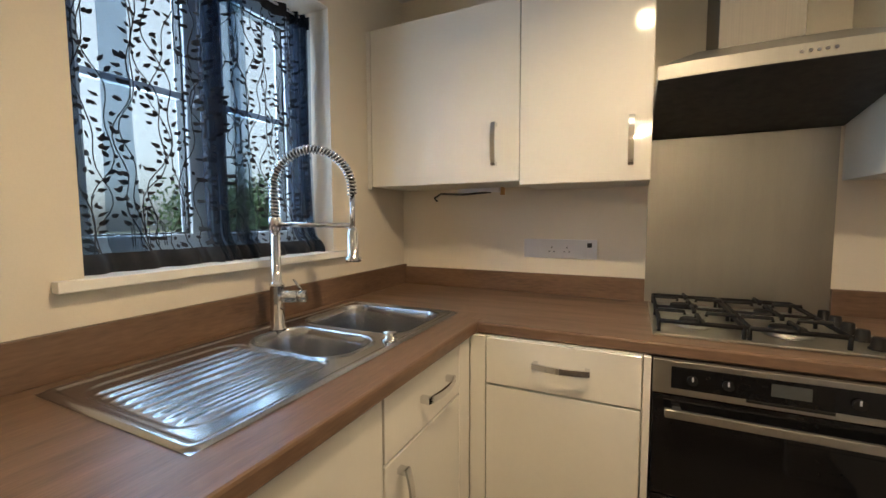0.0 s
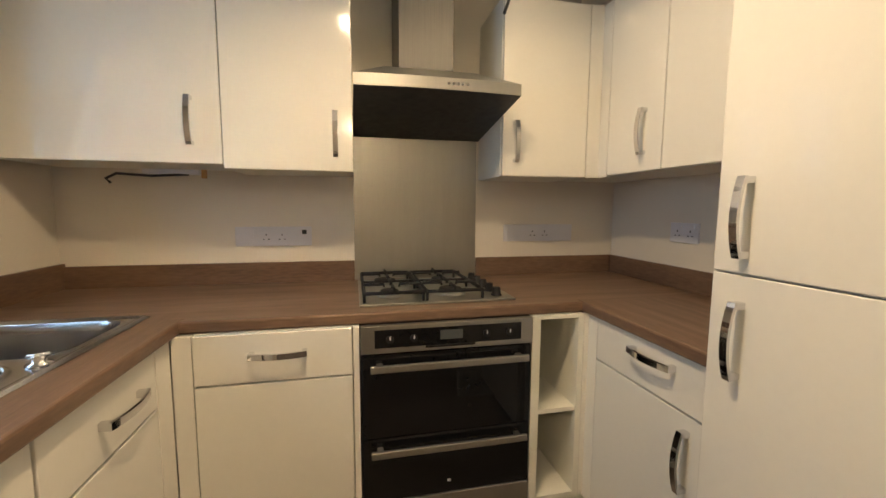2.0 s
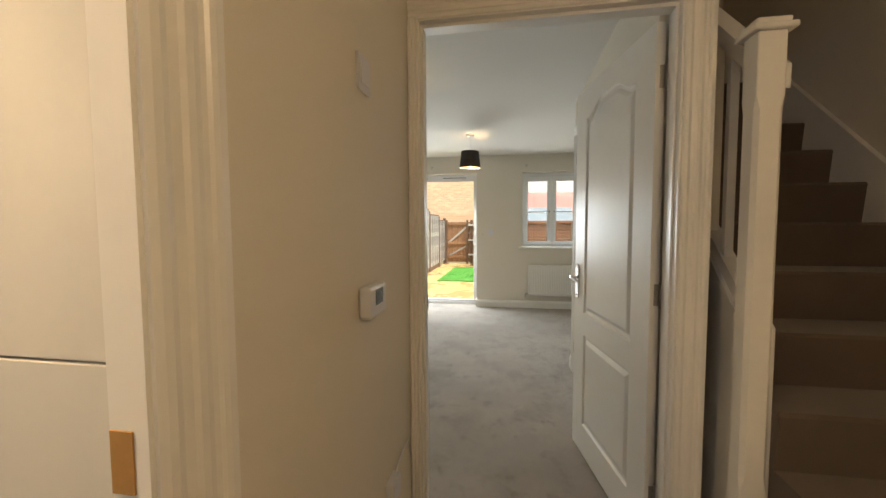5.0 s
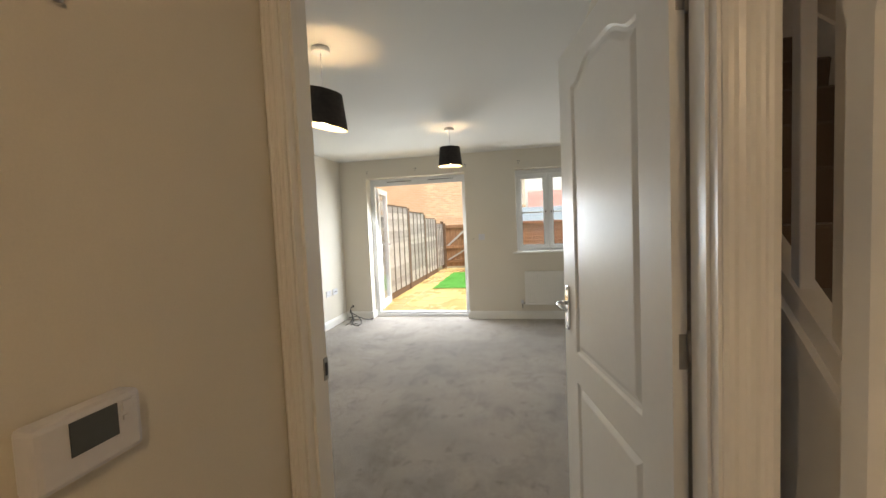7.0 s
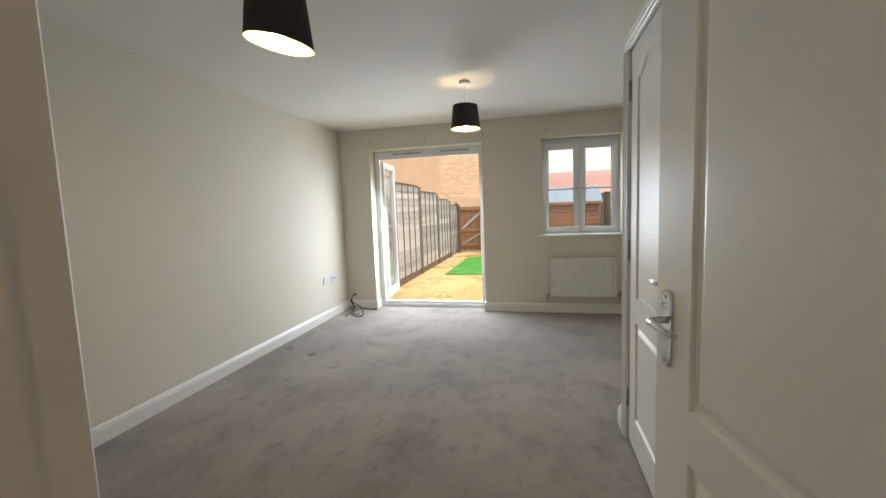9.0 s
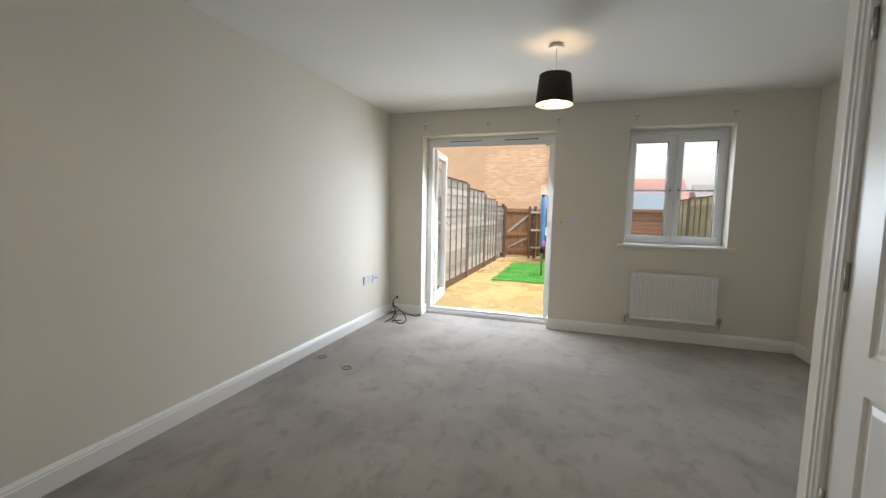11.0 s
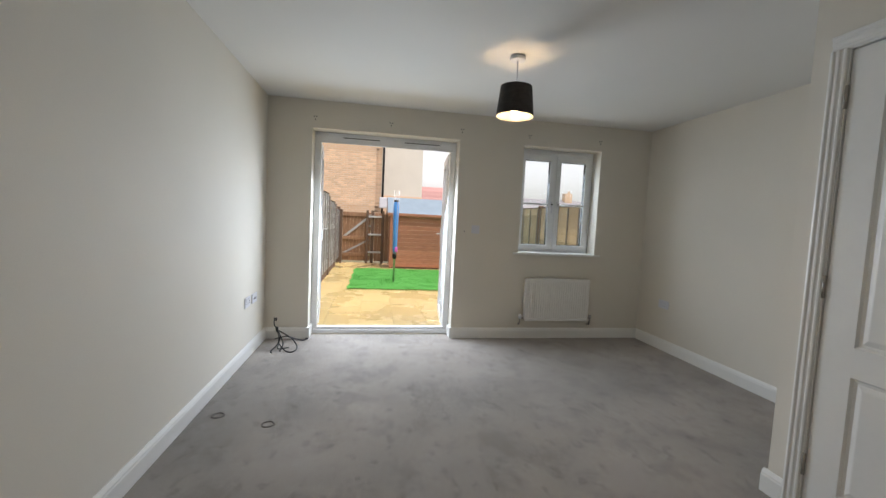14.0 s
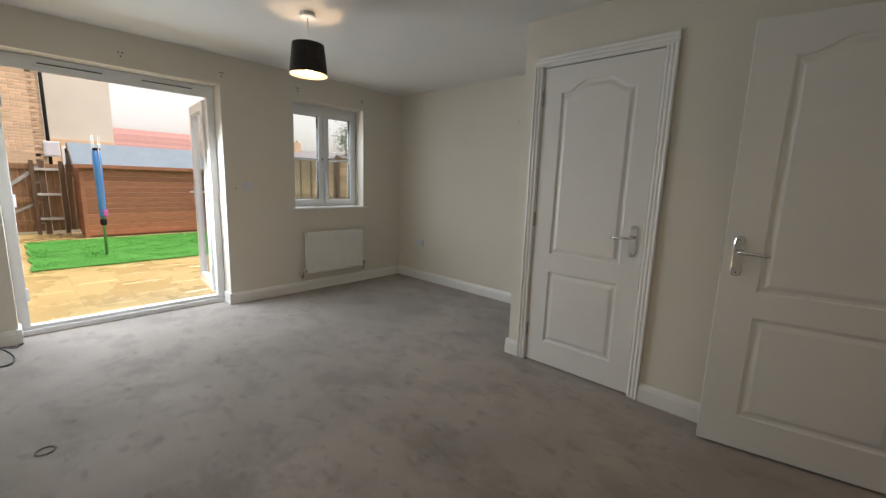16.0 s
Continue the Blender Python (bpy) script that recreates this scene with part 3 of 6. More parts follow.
part("handrail", extrude(prof, "y", -1.045, -0.975), WHITE, stairs, "white painted handrail")
for bx in (2.129, 2.247, 2.356, 2.465):
    part("baluster", boxes((bx - 0.0145, bx + 0.0145, -1.024, -0.994, rake(bx, 0.21), rake(bx, 0.96)), bevel=0.003), WHITE, stairs)
NX, NY, NR = 2.01, -0.978, 0.0385
bm = bmesh.new()
rings = []
for z, ch in ((0.0, 0.003), (0.50, 0.003), (0.54, 0.012), (1.66, 0.012), (1.70, 0.003), (1.885, 0.003)):
    q = NR - ch
    rings.append([bm.verts.new((NX + u, NY + v, z)) for u, v in ((-NR, -q), (-q, -NR), (q, -NR), (NR, -q), (NR, q), (q, NR), (-q, NR), (-NR, q))])
for r0, r1 in zip(rings, rings[1:]):
    for k in range(8):
        bm.faces.new((r0[k], r0[(k + 1) % 8], r1[(k + 1) % 8], r1[k]))
bm.faces.new(rings[0][::-1])
bm.faces.new(rings[-1])
part("newel_post", bm, WHITE, stairs, "white painted square newel post with stopped chamfers")
bm = boxes((NX - 0.058, NX + 0.058, NY - 0.058, NY + 0.058, 1.885, 1.903), (NX - 0.046, NX + 0.046, NY - 0.046, NY + 0.046, 1.903, 1.922), bevel=0.006)
part("newel_cap", bm, WHITE, stairs, "white moulded newel cap")


# ---- small fittings ----
def face_plate(name, x0, x1, z0, z1, axis, face, sign, label, category, group="", deep=0.009):
    """A wall plate on a face across axis: its body, as a thing."""
    mid, o = (x0 + x1) / 2, face + sign * 0.0008
    a, b = sorted((o, o + sign * deep))
    at = (mid, o, z0) if axis == "y" else (o, mid, z0)
    t = thing(name, at, label, category, group)
    spec = (x0, x1, a, b, z0, z1) if axis == "y" else (a, b, x0, x1, z0, z1)
    part("plate", boxes(spec, bevel=0.002), PLASTIC, t)
    return t, face + sign * (deep + 0.0012)


def on_plate(t, name, u0, u1, z0, z1, axis, f, sign, mat, proud=0.0012, label=""):
    a, b = sorted((f - sign * 0.001, f + sign * proud))
    spec = (u0, u1, a, b, z0, z1) if axis == "y" else (a, b, u0, u1, z0, z1)
    return part(name, boxes(spec), mat, t, label)


def socket(u0, u1, z0, z1, axis, face, sign, outlets, label, group="", rockers=True):
    t, f = face_plate("plug_socket", u0, u1, z0, z1, axis, face, sign, label, "plug socket", group)
    w = u1 - u0
    for k in range(outlets):
        c = (u0 + u1) / 2 + (k - (outlets - 1) / 2) * 0.068
        zc = z0 + (z1 - z0) * 0.42
        for du, dz, hw, hh in ((0, 0.014, 0.002, 0.004), (-0.011, -0.006, 0.0035, 0.002), (0.011, -0.006, 0.0035, 0.002)):
            on_plate(t, "pin_slot", c + du - hw, c + du + hw, zc + dz - hh, zc + dz + hh, axis, f, sign, DARK)
        if rockers:
            on_plate(t, "rocker_switch", c - 0.020, c - 0.010, z1 - 0.022, z1 - 0.008, axis, f, sign, PLASTIC, 0.004, "white rocker switch")
    return t, f


# ---- kitchen ----
def bow_handle(parent, at, out, along, length=0.172, width=0.02):
    """A bowed chrome strap handle."""
    at, out, along = Vector(at), Vector(out), Vector(along)
    side = out.cross(along)
    bm = bmesh.new()
    rings = []
    n = 16
    for i in range(n + 1):
        u = 2 * i / n - 1
        h = 0.024 + 0.014 * (1 - u * u)
        c = at + along * (u * length / 2) + out * h
        w, t = width / 2, 0.003
        rings.append([bm.verts.new(c + side * a + out * b) for a, b in ((-w, -t), (w, -t), (w * 0.9, t), (-w * 0.9, t))])
    for a, b in zip(rings, rings[1:]):
        for k in range(4):
            bm.faces.new((a[k], a[(k + 1) % 4], b[(k + 1) % 4], b[k]))
    bm.faces.new(rings[0][::-1])
    bm.faces.new(rings[-1])
    for s in (-1, 1):
        c = at + along * (s * (length / 2 - 0.008))
        vs = [[bm.verts.new(c + along * a + side * b + out * o) for a, b in ((-0.007, -width / 2.2), (0.007, -width / 2.2), (0.007, width / 2.2), (-0.007, width / 2.2))] for o in (0.0005, 0.026)]
        for k in range(4):
            bm.faces.new((vs[0][k], vs[0][(k + 1) % 4], vs[1][(k + 1) % 4], vs[1][k]))
        bm.faces.new(vs[0][::-1])
        bm.faces.new(vs[1])
    bmesh.ops.recalc_face_normals(bm, faces=bm.faces)
    return part("handle", bm, CHROME, parent, "bowed chrome handle")


def cabinet(name, x0, x1, y0, y1, z0, z1, facing, fronts, label, group, body_top=None):
    """A unit with its fronts: (name, a0, a1, z0, z1, handle) where a runs along the front and handle is (way, a, z) or None."""
    cx, cy = (x0 + x1) / 2, (y0 + y1) / 2
    t = thing(name, (cx, cy, z0), label, "kitchen cabinet", group)
    g, d = 0.002, 0.019
    if facing == "S":
        body, out, al = (x0, x1, y0 + d + g, y1, z0, z1), (0, -1, 0), (1, 0, 0)
    elif facing == "E":
        body, out, al = (x0, x1 - d - g, y0, y1, z0, z1), (1, 0, 0), (0, 1, 0)
    else:
        body, out, al = (x0 + d + g, x1, y0, y1, z0, z1), (-1, 0, 0), (0, 1, 0)
    body = (*body[:5], body_top or z1)
    part("body", boxes(body, bevel=0.001), CARCASS, t, "cream melamine carcass")
    for nm, a0, a1, b0, b1, h in fronts:
        a0, a1, b0, b1 = a0 + 0.0015, a1 - 0.0015, b0 + 0.0015, b1 - 0.0015
        spec = {"S": (a0, a1, y0, y0 + d, b0, b1), "E": (x1 - d, x1, a0, a1, b0, b1), "W": (x0, x0 + d, a0, a1, b0, b1)}[facing]
        f = part(nm, boxes(spec, bevel=0.0025), GLOSS, t, "gloss cream front")
        if h:
            way, a, z = h
            at = {"S": (a, y0, z), "E": (x1, a, z), "W": (x0, a, z)}[facing]
            bow_handle(f, at, out, (0, 0, 1) if way == "v" else al)
    return t


WC = "gloss wall cabinets"
BC = "gloss base cabinets"
cabinet("wall_cabinet", -0.834, -0.132, 1.705, KN - 0.001, 1.416, 2.125, "S", [("door", -0.834, -0.132, 1.414, 2.125, ("v", -0.232, 1.563))],
        "wide gloss cream wall cabinet beside the window", WC)
cabinet("wall_cabinet", -0.130, 0.333, 1.70, KN - 0.001, 1.40, 2.125, "S", [("door", -0.130, 0.333, 1.397, 2.125, ("v", 0.268, 1.535))],
        "gloss cream wall cabinet beside the cooker hood", WC)
cabinet("wall_cabinet", 0.945, 1.338, 1.70, KN - 0.001, 1.395, 2.125, "S", [("door", 0.945, 1.338, 1.395, 2.125, ("v", 1.002, 1.537))],
        "gloss cream corner wall cabinet with chrome handle", WC)
cabinet("wall_cabinet", 1.402, KE - 0.001, 1.325, 1.64, 1.40, 2.125, "W", [("door", 1.325, 1.64, 1.40, 2.125, ("v", 1.415, 1.548))],
        "narrow gloss cream wall cabinet on the side wall", WC)
cabinet("wall_cabinet", 1.402, KE - 0.001, 0.836, 1.323, 1.40, 2.125, "W", [("door", 0.836, 1.323, 1.40, 2.125, None)],
        "gloss cream wall cabinet next to the tall unit", WC)
solid("cabinet_filler", boxes((-0.859, -0.836, 1.706, 1.725, 1.405, 2.125), bevel=0.002), GLOSS, "narrow gloss cream filler strip by the wall", "cabinet filler")
bm = boxes((1.340, 1.4015, 1.700, 1.718, 1.395, 2.125), (1.402, 1.4205, 1.642, 1.718, 1.395, 2.125), bevel=0.0015)
solid("cabinet_filler", bm, GLOSS, "gloss cream corner post between the wall cabinets", "cabinet filler")
bm = boxes((1.43, KE - 0.002, 1.64, KN - 0.002, 1.40, 1.416))
solid("cabinet_filler", bm, CARCASS, "cream underside panel of the corner cabinets", "cabinet panel")

cabinet("base_cabinet", -0.152, 0.319, 1.375, KN - 0.002, 0.15, 0.872, "S",
        [("drawer_front", -0.152, 0.319, 0.714, 0.872, ("h", 0.094, 0.805)), ("door", -0.152, 0.319, 0.152, 0.711, None)], "gloss cream base cabinet with a drawer over a door", BC)
solid("cabinet_filler", boxes((0.321, 0.341, 1.378, 1.40, 0.152, 0.872), bevel=0.0015), GLOSS, "narrow gloss cream filler beside the oven", "cabinet filler")
cabinet("base_cabinet", KW + 0.002, -0.21, 0.852, 1.285, 0.15, 0.872, "E",
        [("drawer_front", 0.855, 1.285, 0.703, 0.872, ("h", 1.108, 0.79)), ("door", 0.855, 1.285, 0.152, 0.700, ("v", 0.915, 0.585))], "gloss cream base cabinet below the sink", BC, 0.72)
cabinet("base_cabinet", KW + 0.002, -0.21, 0.26, 0.850, 0.15, 0.872, "E",
        [("door", 0.26, 0.850, 0.152, 0.872, None)], "gloss cream integrated appliance door below the drainer", BC)
bm = boxes((-0.229, -0.2105, 1.288, 1.376, 0.152, 0.872), (-0.2095, -0.154, 1.3785, 1.395, 0.152, 0.872), bevel=0.0015)
solid("cabinet_filler", bm, GLOSS, "gloss cream corner post between base cabinets", "cabinet filler")
cabinet("base_cabinet", 1.175, KE - 0.002, 0.836, 1.32, 0.15, 0.872, "W",
        [("drawer_front", 0.838, 1.32, 0.722, 0.872, ("h", 1.042, 0.828)), ("door", 0.838, 1.32, 0.152, 0.719, ("v", 0.908, 0.595))], "gloss white-lit base cabinet with drawer beside the tall unit", BC)
solid("cabinet_filler", boxes((1.1765, 1.194, 1.322, 1.3755, 0.152, 0.872), (1.159, 1.194, 1.376, 1.395, 0.152, 0.872), bevel=0.001), GLOSS, "narrow gloss cream corner strip beside the open shelves", "cabinet filler")
cabinet("tall_cabinet", 1.135, KE - 0.002, 0.245, 0.832, 0.15, 2.125, "W",
        [("upper_door", 0.245, 0.832, 1.1215, 2.125, ("v", 0.755, 1.243)), ("lower_door", 0.245, 0.832, 0.152, 1.1205, ("v", 0.755, 0.978))],
        "tall gloss cream fridge housing with two doors", "tall cabinets")
bm = boxes((KW + 0.05, -0.27, 0.26, 1.42, 0.0, 0.148), (KW + 0.05, 0.34, 1.43, KN - 0.01, 0.0, 0.148), (1.235, KE - 0.01, 0.24, 1.42, 0.0, 0.148), (0.95, KE - 0.01, 1.43, KN - 0.01, 0.0, 0.148))
solid("plinth", bm, CARCASS, "cream plinth boards below the base cabinets", "plinth", "structure")

# open shelf unit beside the oven
shelf = thing("open_shelf_unit", (1.055, 1.7, 0.15), "narrow cream open shelf unit beside the oven", "shelf unit")
for nm, s in (("side_panel", (0.953, 0.985, 1.378, 1.95, 0.15, 0.872)), 
              ("top_panel", (0.985, 1.137, 1.379, 1.95, 0.858, 0.872)), ("bottom_panel", (0.985, 1.137, 1.379, 1.95, 0.15, 0.17)), ("shelf", (0.985, 1.137, 1.385, 1.95, 0.495, 0.513))):
    part(nm, boxes(s, bevel=0.001), CARCASS, shelf)
rh, hy_, hz_, sq = 0.075, 1.768, 0.628, 0.085
bm = bmesh.new()
loops_ = []
for x_ in (1.137, 1.158):
    for square in (True, False):
        ring = []
        for k in range(32):
            c_, s_ = math.cos(math.pi * k / 16), math.sin(math.pi * k / 16)
            q = sq / max(abs(c_), abs(s_)) if square else rh
            ring.append(bm.verts.new((x_, hy_ + q * c_, hz_ + q * s_)))
        loops_.append(ring)
for p, q in ((0, 1), (1, 3), (3, 2)):
    for k in range(32):
        bm.faces.new((loops_[p][k], loops_[p][(k + 1) % 32], loops_[q][(k + 1) % 32], loops_[q][k]))
rims_ = []
for x_, ring in ((1.137, loops_[0]), (1.158, loops_[2])):
    rim = [bm.verts.new((x_, y_, z_)) for y_, z_ in ((1.95, 0.872), (1.378, 0.872), (1.378, 0.15), (1.95, 0.15))]
    for k in range(4):
        bm.faces.new([ring[(4 + 8 * k + j) % 32] for j in range(9)] + [rim[(k + 1) % 4], rim[k]])
    rims_.append(rim)
for k in range(4):
    bm.faces.new((rims_[0][k], rims_[0][(k + 1) % 4], rims_[1][(k + 1) % 4], rims_[1][k]))
bmesh.ops.recalc_face_normals(bm, faces=bm.faces)
part("side_panel", bm, CARCASS, shelf, "cream side panel with a round cable hole")
part("back_panel", boxes((0.985, 1.137, 1.935, 1.947, 0.17, 0.858)), CARCASS, shelf)
# Dark sheet added so that the cable hole looks into shade.
solid("void_shade_sheet", boxes((1.20, 1.21, 1.42, 1.95, 0.15, 0.87)), DARK, "dark sheet added for the unlit void behind the shelf unit", "cabinet panel")

# worktop
top = thing("worktop", (0.4, 1.7, 0.875), "walnut-effect laminate worktop with square front edge", "worktop")
WT, WB = 0.913, 0.875


def nose(sign, f):
    """Front edge section, rounded: (across, up), its outermost at f."""
    return [(f - sign * 0.04, WB), (f - sign * 0.004, WB), (f, WB + 0.005), (f, WT - 0.007), (f - sign * 0.002, WT - 0.002), (f - sign * 0.007, WT), (f - sign * 0.04, WT)]


bm = boxes((KW + 0.001, KE - 0.001, 1.52, KN - 0.001, WB, WT), (-0.15, 1.20, 1.435, 1.52, WB, WT), (1.20, KE - 0.001, 1.40, 1.52, WB, WT), (-0.23, -0.15, 1.435, 1.52, WB, WT))
extrude(nose(-1, 1.395), "x", -0.19, 1.16, bm)
part("back_run", bm, WOOD, top)
bm = boxes((KW + 0.001, -0.77, 0.245, 1.52, WB, WT), (-0.325, -0.23, 0.245, 1.52, WB, WT), (-0.77, -0.325, 0.245, 0.52, WB, WT), (-0.77, -0.325, 1.455, 1.52, WB, WT))
extrude(nose(1, -0.19), "y", 0.245, 1.435, bm)
part("sink_run", bm, WOODY, top)
bm = boxes((1.20, KE - 0.001, 0.836, 1.40, WB, WT))
extrude(nose(-1, 1.16), "y", 0.836, 1.435, bm)
part("side_run", bm, WOODY, top)
UPZ = 1.008
solid("upstand", boxes((KW + 0.02, 0.332, KN - 0.019, KN - 0.001, WT, UPZ), bevel=0.002), WOOD, "walnut-effect upstand along the back wall", "upstand")
solid("upstand", boxes((0.934, KE - 0.02, KN - 0.019, KN - 0.001, WT, UPZ), bevel=0.002), WOOD, "walnut-effect upstand beside the splashback", "upstand")
solid("upstand", boxes((KW + 0.001, KW + 0.019, 0.245, KN - 0.001, WT, UPZ + 0.012), bevel=0.002), WOODY, "walnut-effect upstand below the window", "upstand")
solid("upstand", boxes((KE - 0.019, KE - 0.001, 0.836, KN - 0.001, WT, UPZ), bevel=0.002), WOODY, "walnut-effect upstand on the side wall", "upstand")
solid("splashback", boxes((0.333, 0.933, KN - 0.006, KN - 0.001, WT, 1.585), bevel=0.001), STEEL, "brushed steel splashback behind the hob", "splashback")


# sink: one pressed sheet
def rrect(x, y, cx, cy, hx, hy, r):
    qx, qy = abs(x - cx) - hx + r, abs(y - cy) - hy + r
    return math.hypot(max(qx, 0), max(qy, 0)) + min(max(qx, qy), 0) - r


def smooth(a, b, v):
    u = min(1, max(0, (v - a) / (b - a)))
    return u * u * (3 - 2 * u)


SX0, SX1, SY0, SY1 = -0.795, -0.300, 0.478, 1.49
nx_, ny_ = 100, 204
verts, faces = [], []
for j in range(ny_ + 1):
    for i in range(nx_ + 1):
        u, v = i / nx_, j / ny_
        x, y = SX0 + (SX1 - SX0) * u, SY0 + (SY1 - SY0) * v
        e = -rrect(x, y, (SX0 + SX1) / 2, (SY0 + SY1) / 2, (SX1 - SX0) / 2, (SY1 - SY0) / 2, 0.03)
        z = 0.9145 + 0.006 * smooth(0, 0.006, e) - 0.005 * smooth(0.016, 0.026, e)
        big = rrect(x, y, -0.545, 1.288, 0.205, 0.158, 0.075)
        small = rrect(x, y, -0.545, 0.985, 0.172, 0.100, 0.075)
        drain = rrect(x, y, -0.555, 0.70, 0.185, 0.185, 0.06)
        z += 0.004 * (smooth(-0.008, 0.0, small) - smooth(0.004, 0.016, small)) + 0.003 * (smooth(-0.006, 0, big) - smooth(0.004, 0.014, big))
        z -= 0.155 * smooth(0.002, -0.026, big) + 0.012 * smooth(-0.03, -0.14, big)
        z -= 0.125 * smooth(0.002, -0.026, small)
        z -= 0.004 * smooth(0.004, -0.008, drain)
        if drain < -0.012:
            z += 0.005 * max(0, math.cos((x + 0.555) * 2 * math.pi / 0.034)) ** 2 * smooth(-0.012, -0.03, drain) * smooth(0.892, 0.87, y)
        verts.append((x, y, z))
for j in range(ny_):
    for i in range(nx_):
        a = j * (nx_ + 1) + i
        faces.append((a, a + 1, a + nx_ + 2, a + nx_ + 1))
sink = thing("kitchen_sink", (-0.55, 0.98, 0.9), "stainless steel one and a half bowl sink with ribbed drainer", "sink")
me = bpy.data.meshes.new("basin")
me.from_pydata([Vector(v) - Vector(sink.location) for v in verts], [], faces)
me.polygons.foreach_set("use_smooth", [True] * len(me.polygons))
me.materials.append(SINK)
ob = new("basin", me)
ob.parent = sink
bm = lathe([(0.042, 0.0), (0.042, 0.003), (0.034, 0.004), (0.03, 0.001), (0.0005, 0.0005)], (-0.545, 1.288, 0.7485), 24)
part("waste", bm, CHROME, sink, "round chrome waste")
bm = lathe([(0.027, 0.0), (0.027, 0.004), (0.02, 0.006), (0.0005, 0.006)], (-0.555, 0.985, 0.787), 20)
part("waste", bm, DARK, sink, "dark strainer waste")
bm = lathe([(0.024, 0), (0.024, 0.004), (0.014, 0.007), (0.014, 0.02), (0.012, 0.022), (0.0005, 0.022)], (-0.345, 1.09, 0.9155), 20)
tube([(-0.362, 1.082, 0.936), (-0.328, 1.098, 0.936)], 0.005, 8, bm)
part("pop_up_knob", bm, CHROME, sink, "chrome pop-up waste knob")

# tap
TX, TY = -0.73, 1.035
tap = thing("kitchen_tap", (TX, TY, 0.915), "chrome mixer tap with spring neck and pull-down spray", "tap")
bm = lathe([(0.027, 0), (0.027, 0.006), (0.022, 0.012), (0.022, 0.14), (0.024, 0.145), (0.018, 0.152), (0.0145, 0.156), (0.0145, 0.325), (0.0005, 0.325)], (TX, TY, 0.915), 24)
part("column", bm, CHROME, tap)
bm = lathe([(0.019, 0), (0.019, 0.038), (0.012, 0.042), (0.0005, 0.042)], (TX, TY, 1.232), 20)
part("collar", bm, CHROME, tap)
PX, PY = -0.52, 1.153
way = Vector((PX - TX, PY - TY, 0))
reach = way.length
way.normalize()
mid = Vector((TX, TY, 0)) + way * reach / 2
arc = [Vector((TX, TY, 1.27 + 0.09 * k / 6)) for k in range(7)]
for k in range(1, 33):
    a = math.pi - math.pi * k / 32
    arc.append(mid + way * (math.cos(a) * reach / 2) + Vector((0, 0, 1.36 + 0.122 * math.sin(a))))
arc.append(arc[-1] + Vector((0, 0, -0.02)))
part("hose", tube(arc, 0.007, 8), CABLE, tap, "dark inner hose")
helix = []
turns, per = 46, 10
lengths = [0]
for a, b in zip(arc, arc[1:]):
    lengths.append(lengths[-1] + (b - a).length)
cross = way.cross(Vector((0, 0, 1)))
for k in range(turns * per + 1):
    s = lengths[-1] * k / (turns * per)
    i = max(0, min(len(arc) - 2, next((n for n, q in enumerate(lengths) if q > s), len(arc) - 1) - 1))
    u = (s - lengths[i]) / (lengths[i + 1] - lengths[i])
    d = (arc[i + 1] - arc[i]).normalized()
    nn = cross.cross(d)
    a = 2 * math.pi * k / per
    helix.append(arc[i].lerp(arc[i + 1], u) + (cross * math.cos(a) + nn * math.sin(a)) * 0.0125)
part("spring", tube(helix, 0.0032, 5), CHROME, tap, "coiled chrome spring")
bm = lathe([(0.008, 0), (0.008, 0.12), (0.0005, 0.12)], (PX, PY, 1.22), 14)
part("spray_stem", bm, CHROME, tap)
bm = lathe([(0.024, 0), (0.026, 0.004), (0.026, 0.012), (0.017, 0.018), (0.017, 0.095), (0.011, 0.11), (0.0005, 0.112)], (PX, PY, 1.13), 22)
part("spray_head", bm, CHROME, tap, "chrome spray head")
bm = tube([(TX, TY, 1.25), Vector((TX, TY, 1.25)).lerp(Vector((PX, PY, 1.245)), 0.97)], 0.008, 10)
part("arm", bm, CHROME, tap, "chrome holder arm")
bm = tube([(TX, TY, 1.02), (TX + 0.05, TY + 0.035, 1.02)], 0.019, 14)
part("valve_body", bm, CHROME, tap)
bm = tube([(TX + 0.052, TY + 0.036, 1.02), (TX + 0.075, TY + 0.05, 1.02)], 0.0195, 14)
tube([(TX + 0.064, TY + 0.043, 1.035), (TX + 0.04, TY + 0.03, 1.075)], 0.004, 8, bm)
part("lever", bm, CHROME, tap, "small chrome lever")

# hob
hob = thing("gas_hob", (0.635, 1.7, 0.915), "stainless steel four-burner gas hob with black pan supports", "hob")
part("base_plate", boxes((0.345, 0.925, 1.47, 1.965, 0.9135, 0.922), bevel=0.003), STEEL, hob)
for bx, by, br in ((0.46, 1.60, 0.036), (0.46, 1.84, 0.046), (0.70, 1.60, 0.046), (0.70, 1.84, 0.03)):
    b = part("burner", lathe([(br + 0.014, 0), (br + 0.014, 0.006), (br + 0.004, 0.012), (br, 0.016), (0.0005, 0.016)], (bx, by, 0.921), 24), STEEL, hob, "steel burner ring")
    part("burner_cap", lathe([(br - 0.002, 0), (br, 0.004), (br - 0.004, 0.009), (0.0005, 0.0095)], (bx, by, 0.937), 24), BLACK, b, "black enamel burner cap")
